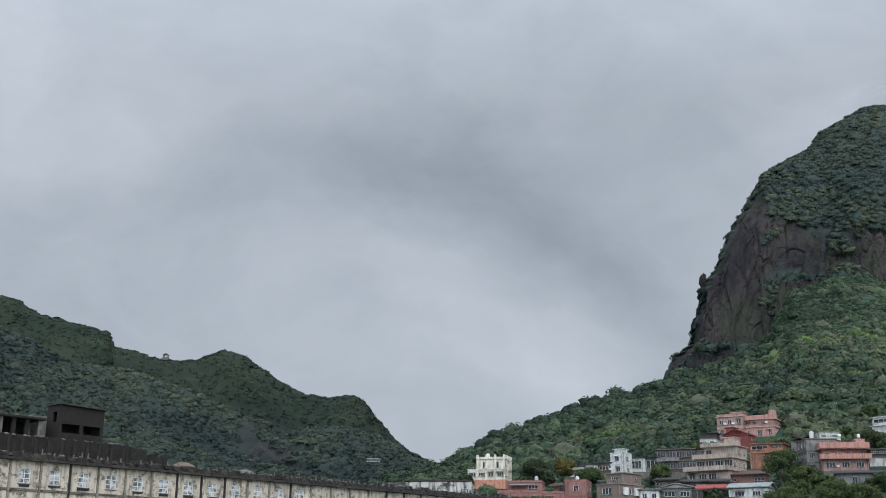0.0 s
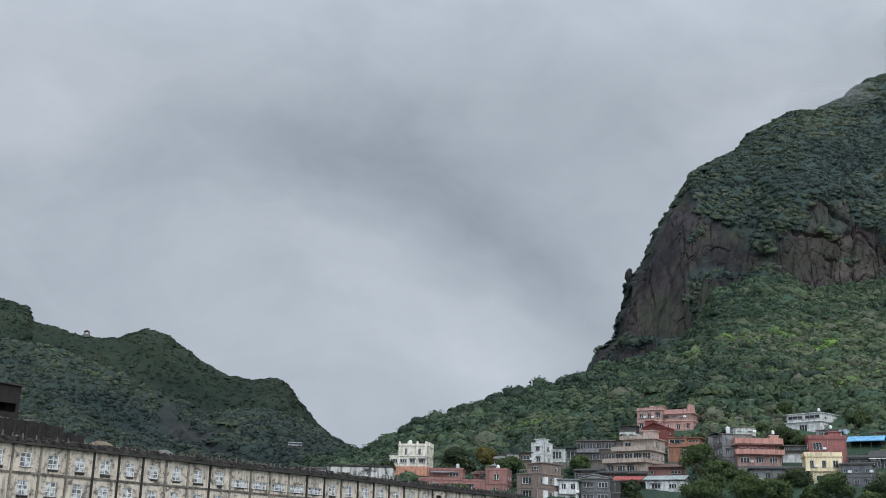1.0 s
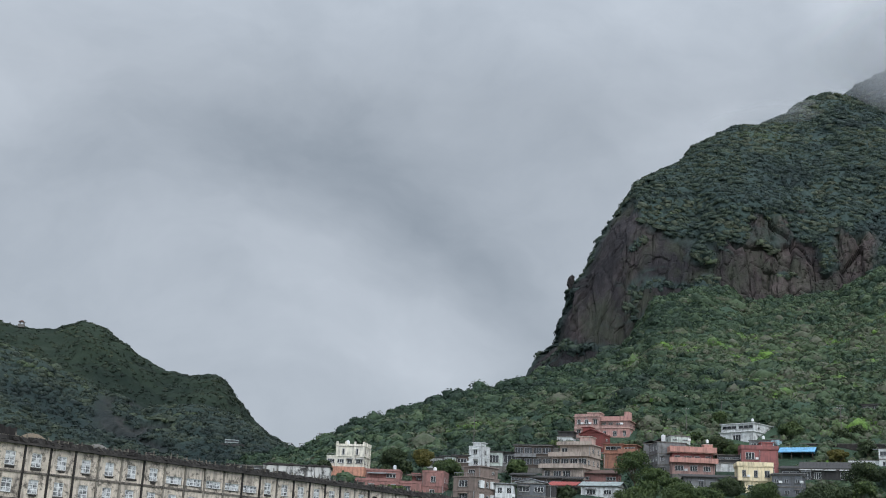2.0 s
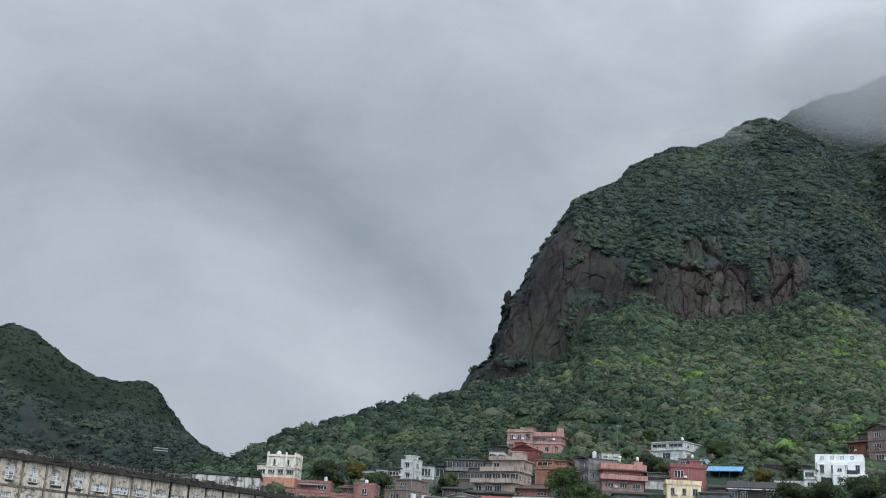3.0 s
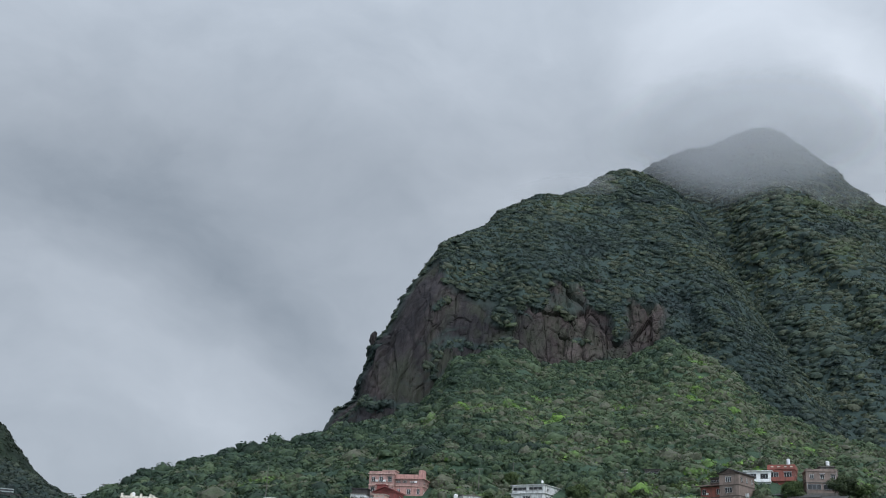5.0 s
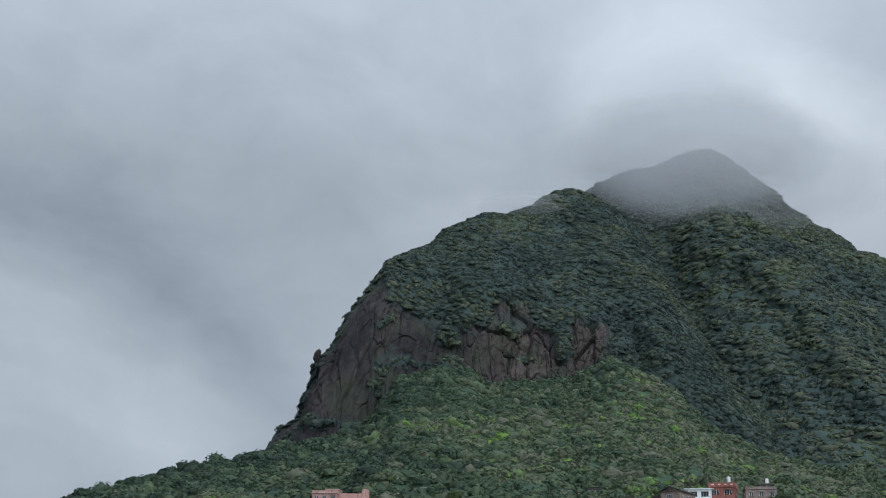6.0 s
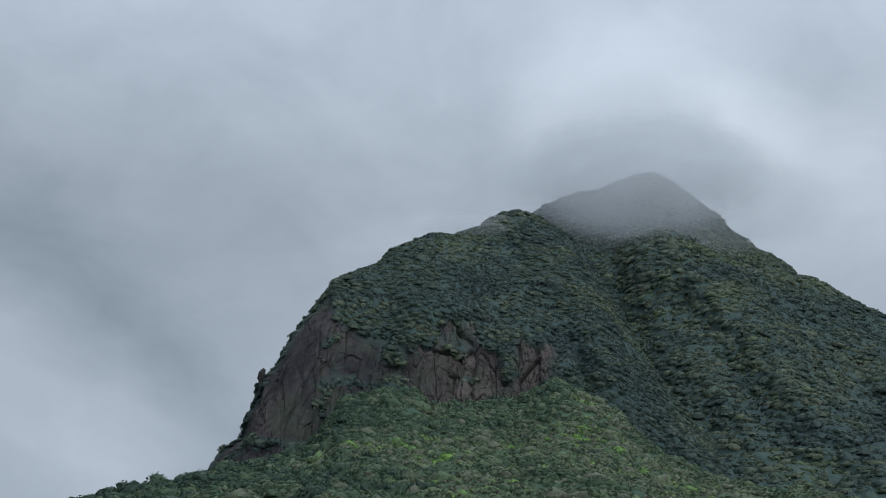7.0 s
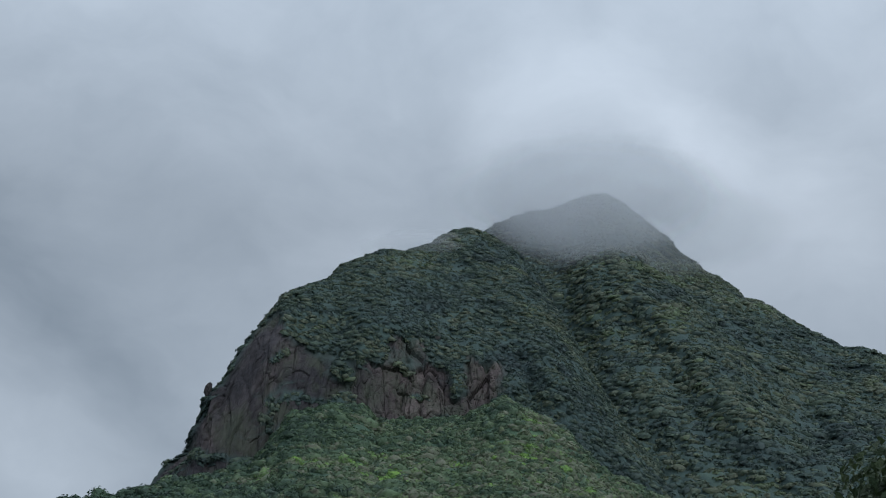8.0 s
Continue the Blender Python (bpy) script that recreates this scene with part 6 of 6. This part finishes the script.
utility_pole(8.70, 6.1, 10.8, arms=0, label="tall thin grey pole behind the white house")
utility_pole(19.30, 6.95, 9.0, arms=1)
utility_pole(26.60, 6.9, 10.5)
utility_pole(33.17, 8.6, 7.8, arms=1)
utility_pole(21.02, 7.75, 6.6, arms=0, label="slim grey pole among the trees")
utility_pole(32.2, 7.1, 8.5, arms=1)
utility_pole(0.9, 5.85, 5.0, 452, 1, "weathered pole on the hill crest")
for az in (-0.55, 0.05):
    mast = thing("lattice_mast", "small steel lattice mast on the hill crest", "mast", far_site(az, 446, 5.3), "lattice masts")
    for sx in (-0.7, 0.7):
        bm = bmesh.new()
        tube(bm, (sx, 0, -2), (sx, 0, 4.6), 0.09, 0.07, 5)
        link("leg", bm, pole_grey, mast)
    for k in range(4):
        bm = bmesh.new()
        tube(bm, (-0.7, 0, k * 1.1), (0.7, 0, k * 1.1 + 1.1), 0.05, 0.05, 4)
        link("brace", bm, pole_grey, mast)
    box_part("top_bar", (-1.1, 1.1, -0.08, 0.08, 4.5, 4.7), pole_grey, mast)

# ---- single trees ----
def tree(name, label, m, height, spread, leaves, leaf, material, seed, trunk_h=0.35, bark_mat=None, flat=0.5):
    """Tapered trunk, forking limbs and a crown of leaf clumps gathered round the limb ends."""
    rng = np.random.default_rng(seed)
    t = thing(name, label, "tree", m, "trees in the village")
    bm = bmesh.new()
    fork = height * trunk_h
    tube(bm, (0, 0, -1.5), (0.1, 0, fork), 0.05 * height * 0.6, 0.03 * height * 0.6, 9)
    ends = []
    for i in range(9):
        a = 2 * math.pi * i / 9 + rng.uniform(-0.3, 0.3)
        rr, zz = spread * rng.uniform(0.25, 0.8), height * rng.uniform(0.28, 0.84)
        e = Vector((math.cos(a) * rr, math.sin(a) * rr, zz))
        k = Vector((0.1, 0, fork)).lerp(e, 0.5) + Vector((0, 0, 0.06 * height))
        tube(bm, (0.1, 0, fork * 0.92), k, 0.016 * height, 0.010 * height, 6)
        tube(bm, k, e, 0.010 * height, 0.004 * height, 5)
        ends.append((e, spread * rng.uniform(0.32, 0.55)))
    for i in range(6):
        ends.append((Vector((rng.uniform(-0.3, 0.3) * spread, rng.uniform(-0.3, 0.3) * spread, height * rng.uniform(0.78, 0.92))), spread * rng.uniform(0.25, 0.42)))
    link("trunk", bm, bark_mat or bark, t)
    per = leaves // len(ends)
    pts, tint, lean = [], [], []
    for e, rad in ends:
        o = rng.normal(size=(per, 3))
        o /= np.linalg.norm(o, axis=1, keepdims=True)
        o *= rad * rng.uniform(0.55, 1.08, (per, 1)) * np.array([1, 1, 0.72])
        pts.append(np.array(e) + o)
        lean.append(o / np.linalg.norm(o, axis=1, keepdims=True) * 0.8 + np.array([0, 0, 0.35]))
        # Top light is put into the leaf tint: each clump pales with height.
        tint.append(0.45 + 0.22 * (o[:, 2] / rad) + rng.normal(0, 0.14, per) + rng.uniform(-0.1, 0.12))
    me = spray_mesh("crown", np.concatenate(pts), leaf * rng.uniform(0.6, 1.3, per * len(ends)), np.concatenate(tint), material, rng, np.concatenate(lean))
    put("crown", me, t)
    return t


VILLAGE_TREES = [  # bearing, rise of the foot, height, spread, material, label
    (16.75, 4.4, 9.6, 4.6, leaf_tree, "large round green tree between the houses"),
    (17.75, 4.35, 5.2, 3.2, leaf_tree, "smaller green tree beside the large one"),
    (6.17, 4.95, 5.0, 3.0, leaf_gold, "yellowing bushy tree at the edge of the woods"),
    (20.95, 6.0, 5.8, 4.6, leaf_dark, "dark spreading tree above the salmon house"),
    (21.6, 5.75, 4.6, 3.4, leaf_tree, "bushy green tree beside the white annex"),
    (24.3, 6.75, 5.8, 3.6, leaf_tree, "round green tree below the woods"),
    (20.9, 7.4, 4.8, 3.0, leaf_tree, "small round tree behind the white house"),
    (21.3, 4.1, 4.2, 3.8, leaf_dark, "dark clipped bushy tree before the grey house"),
    (23.0, 3.6, 5.6, 4.2, leaf_tree, "broad green tree below the yellow house"),
    (18.9, 3.5, 5.4, 5.0, leaf_tree, "broad low tree at the foot of the village"),
    (16.8, 3.4, 4.6, 4.4, leaf_tree, "low leafy tree below the white house"),
    (20.3, 3.4, 5.0, 4.6, leaf_tree, "broad leafy tree at the foot of the slope"),
    (26.4, 5.75, 3.8, 2.4, leaf_gold, "small yellowish tree by the garden wall"),
    (27.6, 4.9, 4.8, 4.4, leaf_dark, "dark bushy tree below the garden wall"),
    (29.2, 4.9, 4.8, 4.8, leaf_dark, "dark broad tree below the guest house"),
    (30.9, 5.2, 5.2, 4.8, leaf_dark, "dark broad tree beside the guest house"),
    (32.4, 5.6, 5.0, 4.6, leaf_dark, "dark leafy tree below the timber house"),
    (34.6, 7.2, 5.6, 3.8, leaf_tree, "rounded tree before the grey-brown house"),
    (36.9, 7.4, 5.4, 4.2, leaf_dark, "dark tree at the end of the row"),
    (4.6, 4.9, 5.0, 4.0, leaf_dark, "dark tree beside the cream villa"),
    (10.9, 4.85, 3.6, 3.4, leaf_tree, "low green shrub tree below the pale house"),
    (7.4, 4.45, 4.8, 4.0, leaf_tree, "leafy tree between the rose houses"),
    (1.2, 4.35, 3.6, 3.0, leaf_dark, "dark shrubby tree below the villa"),
    (34.0, 4.9, 6.0, 5.2, leaf_tree, "broad green tree on the lower slope"),
    (25.3, 3.7, 4.6, 4.6, leaf_dark, "dark broad tree below the black row"),
]
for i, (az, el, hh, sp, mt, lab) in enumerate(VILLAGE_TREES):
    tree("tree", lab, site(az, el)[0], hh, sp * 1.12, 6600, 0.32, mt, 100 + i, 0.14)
# bushes in the gaps between the houses
rb = random.Random(21)
bush_kinds = []
placed = 0
while placed < 64:
    az, el = rb.uniform(2.5, 38), rb.uniform(3.0, 8.8)
    if el > 5.2 + az * 0.10:
        continue
    p = site(az, el)[0]
    if any(math.hypot(p.translation.x - x, p.translation.y - y) < d + 1.2 for x, y, d in FOOTPRINTS):
        continue
    if len(bush_kinds) < 5:
        b0 = tree("bush", "leafy green bush between the houses", p, rb.uniform(2.6, 4.2), rb.uniform(2.2, 3.4), 1150, 0.46, leaf_tree if len(bush_kinds) % 2 == 0 else leaf_dark, 300 + placed, 0.08)
        tagged(b0, "", "bush", "bushes between the houses")
        bush_kinds.append(b0)
    else:
        b0 = copy_thing(bush_kinds[placed % 5], p @ pose(0, 0, -0.3, 0, 0, rb.uniform(0, 360)))
    placed += 1
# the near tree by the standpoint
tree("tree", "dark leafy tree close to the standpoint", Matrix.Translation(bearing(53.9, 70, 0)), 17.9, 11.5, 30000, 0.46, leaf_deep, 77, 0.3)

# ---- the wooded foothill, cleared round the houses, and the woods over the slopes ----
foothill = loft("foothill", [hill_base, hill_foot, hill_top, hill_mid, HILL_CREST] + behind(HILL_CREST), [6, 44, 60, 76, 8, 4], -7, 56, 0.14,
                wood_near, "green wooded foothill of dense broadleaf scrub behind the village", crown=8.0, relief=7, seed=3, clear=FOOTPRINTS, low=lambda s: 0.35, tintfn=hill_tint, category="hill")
woods("shrubbery", "foothill", 2.6, 0.9, 1.75, 1.6, 1.2, 1, 22, 0.66, leaf_near, "mixed green shrubs and weeds between the houses", 51, FOOTPRINTS, (-5, 42), core=0.8)
woods("foothill_woods", "foothill", 4.2, 1.70, 4.06, 2.3, 1.6, 1, 28, 0.88, leaf_near, "dense broadleaf scrub covering the foothill", 52, FOOTPRINTS, (-6, 46), 0.8, (-0.35, 0.35), 0.12, 0.8)
woods("foothill_trees", "foothill", 8.5, 1.62, 4.06, 3.4, 2.4, 1, 80, 1.0, leaf_near, "taller broadleaf trees standing out of the foothill scrub", 57, FOOTPRINTS, (-6, 46), 1.2, (-0.3, 0.3), 0.35, 0.8)
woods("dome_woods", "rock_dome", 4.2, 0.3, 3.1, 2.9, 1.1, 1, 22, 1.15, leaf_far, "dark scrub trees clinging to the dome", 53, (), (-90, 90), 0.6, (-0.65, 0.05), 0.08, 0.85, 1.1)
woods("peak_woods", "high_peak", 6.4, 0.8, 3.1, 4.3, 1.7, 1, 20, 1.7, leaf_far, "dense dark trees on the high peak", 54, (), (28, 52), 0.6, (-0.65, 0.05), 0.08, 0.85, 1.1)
woods("ridge_woods", "far_ridge", 6.0, 0.6, 2.1, 2.8, 1.0, 1, 10, 1.3, leaf_ridge, "dark trees on the far ridge", 55, (), (-25, 2), 0.5, (-0.8, -0.1), 0.1, 0.8, 0.8)
woods("spur_woods", "near_spur", 5.6, 0.6, 2.1, 3.4, 1.8, 1, 24, 1.3, leaf_spur, "green trees on the near spur", 56, (), (-25, 3), 0.8, (-0.6, 0.1), 0.2, 0.8, 0.95)


# ---- small things on the mountains ----
def on_slope(name, az, el):
    P = SLOPES[name][0] - np.array([0, 0, EYE])
    a = np.degrees(np.arctan2(P[:, 0], P[:, 1]))
    e = np.degrees(np.arctan2(P[:, 2], np.hypot(P[:, 0], P[:, 1])))
    i = np.argmin((a - az) ** 2 + (e - el) ** 2)
    return Vector(P[i]) + Vector((0, 0, EYE))


stone_mat, N_, L_, b_ = nodes_of("bare_rock")
L_.new(ramp(N_, L_, tex_noise(N_, L_, 0.5, 6), [(0.3, (0.014, 0.014, 0.015)), (0.7, (0.042, 0.037, 0.036))]), b_.inputs["Base Color"])
bump(N_, L_, b_, tex_noise(N_, L_, 1.2, 6), 0.6, 0.5)
b_.inputs["Roughness"].default_value, b_.inputs["Specular IOR Level"].default_value = 0.9, 0.1
bm = bmesh.new()
bmesh.ops.create_icosphere(bm, subdivisions=4, radius=1.0)
for v in bm.verts:
    q = 1 + 0.35 * noise.noise(v.co * 1.6) + 0.15 * noise.noise(v.co * 4)
    v.co = Vector((v.co.x * 2.1 * q, v.co.y * 2.1 * q, v.co.z * 4.2 * q))
pin = link("rock_pinnacle", bm, stone_mat)
pin.matrix_basis = Matrix.Translation(bearing(13.50, 690, EYE + 690 * math.tan(radians(14.62)))) @ pose(0, 0, 0, 0, 12, 0)
tagged(pin, "knob of bare dark rock on the cliff shoulder", "rock")

p = on_slope("far_ridge", -14.05, 10.4)
pav = thing("pavilion", "tiny hilltop pavilion with a hipped roof", "pavilion", Matrix.Translation(p + Vector((0, -1, 2.2))))
for x in (-2.2, 2.2):
    for y in (-2.2, 2.2):
        box_part("post", (x - 0.25, x + 0.25, y - 0.25, y + 0.25, -3, 3), concrete, pav)
bm = bmesh.new()
tube(bm, (0, 0, 3), (0, 0, 5.2), 4.4, 0.4, 4)
link("roof", bm, brown_roof, pav)
box_part("floor", (-3, 3, -3, 3, -3, 0.3), concrete, pav)

p = on_slope("near_spur", -3.45, 5.6)
bus = thing("bus", "pale bus with dark windows on the far hill road", "bus", Matrix.Translation(p + Vector((0, -2, 0.6))) @ pose(0, 0, 0, 0, 0, 3))
box_part("body", (-4.6, 4.6, -1.2, 1.2, 0.5, 2.9), green_roof, bus, "", 0.15)
box_part("window_band", (-4.3, 4.4, -1.23, 1.23, 1.3, 2.4), glass, bus)
for x in (-3.1, 2.9):
    bm = bmesh.new()
    tube(bm, (x, -1.25, 0.45), (x, -0.95, 0.45), 0.5, 0.5, 12)
    link("wheel", bm, tar, bus)
box_part("road_shelf", (-9, 9, -1.6, 1.6, -2.0, -0.05), tar, thing("road", "narrow hill road cut into the slope", "road", bus.matrix_basis.copy()))

# ---- cloud round the peak: thin drifting layers ----
def cloud_material(name, density, seed_shift):
    m, N, L, b = nodes_of(name)
    tc = N.new("ShaderNodeTexCoord")
    sub = N.new("ShaderNodeVectorMath")
    sub.operation = "SUBTRACT"
    sub.inputs[1].default_value = (0.5, 0.5, 0.5)
    L.new(tc.outputs["Generated"], sub.inputs[0])
    flat = N.new("ShaderNodeVectorMath")
    flat.operation = "MULTIPLY"
    flat.inputs[1].default_value = (2, 0, 2)
    L.new(sub.outputs[0], flat.inputs[0])
    ln = N.new("ShaderNodeVectorMath")
    ln.operation = "LENGTH"
    L.new(flat.outputs[0], ln.inputs[0])
    mr = N.new("ShaderNodeMapRange")
    mr.interpolation_type = "SMOOTHERSTEP"
    mr.inputs["From Min"].default_value, mr.inputs["From Max"].default_value = 0.98, 0.55
    L.new(ln.outputs["Value"], mr.inputs["Value"])
    nz = tex_noise(N, L, 0.008, 2, 0.45, (1, 1, 1.2))
    nr = N.new("ShaderNodeMapRange")
    nr.inputs["From Min"].default_value, nr.inputs["From Max"].default_value = 0.05, 0.45
    L.new(nz, nr.inputs["Value"])
    al = N.new("ShaderNodeMath")
    al.operation = "MULTIPLY"
    L.new(mr.outputs[0], al.inputs[0])
    L.new(nr.outputs[0], al.inputs[1])
    al2 = N.new("ShaderNodeMath")
    al2.operation, al2.inputs[1].default_value = "MULTIPLY", density
    L.new(al.outputs[0], al2.inputs[0])
    df, tr, tp = N.new("ShaderNodeBsdfDiffuse"), N.new("ShaderNodeBsdfTranslucent"), N.new("ShaderNodeBsdfTransparent")
    for q in (df, tr):
        q.inputs["Color"].default_value = (0.63, 0.65, 0.68, 1)
    mx, mx2 = N.new("ShaderNodeMixShader"), N.new("ShaderNodeMixShader")
    L.new(df.outputs[0], mx.inputs[1])
    L.new(tr.outputs[0], mx.inputs[2])
    L.new(al2.outputs[0], mx2.inputs["Fac"])
    L.new(tp.outputs[0], mx2.inputs[1])
    L.new(mx.outputs[0], mx2.inputs[2])
    L.new(mx2.outputs[0], N["Material Output"].inputs["Surface"])
    return m


CLOUDS = [  # bearing, distance, rise, half width, half height, density
    (33.8, 890, 24.4, 104, 50, 0.18), (32.8, 1030, 25.0, 170, 70, 0.245), (34.0, 1060, 25.4, 160, 72, 0.245), (33.0, 1090, 25.8, 190, 78, 0.245), (32.8, 1120, 26.2, 170, 78, 0.245), (33.6, 1150, 26.0, 150, 70, 0.245),
    (36.8, 1050, 23.6, 170, 62, 0.245), (23.6, 862, 22.6, 60, 18, 0.14), (24.4, 880, 22.9, 56, 18, 0.14),
]
bank = thing("cloud_bank", "soft grey cloud cap drifting over the peak", "cloud", Matrix.Identity(4))
for i, (az, r, el, hw, hh, dens) in enumerate(CLOUDS):
    bm = bmesh.new()
    bmesh.ops.create_grid(bm, x_segments=24, y_segments=12, size=1.0)
    for v in bm.verts:
        x, z = v.co.x, v.co.y
        v.co = Vector((x * hw, 18 * (x * x + z * z) + 5 * noise.noise(Vector((x * 1.2, z * 1.2, i * 3.7))), z * hh))
    for f in bm.faces:
        f.smooth = True
    link("cloud_layer", bm, cloud_material("cloud_vapour", dens, i), bank, "", far_site(az, r, el) )
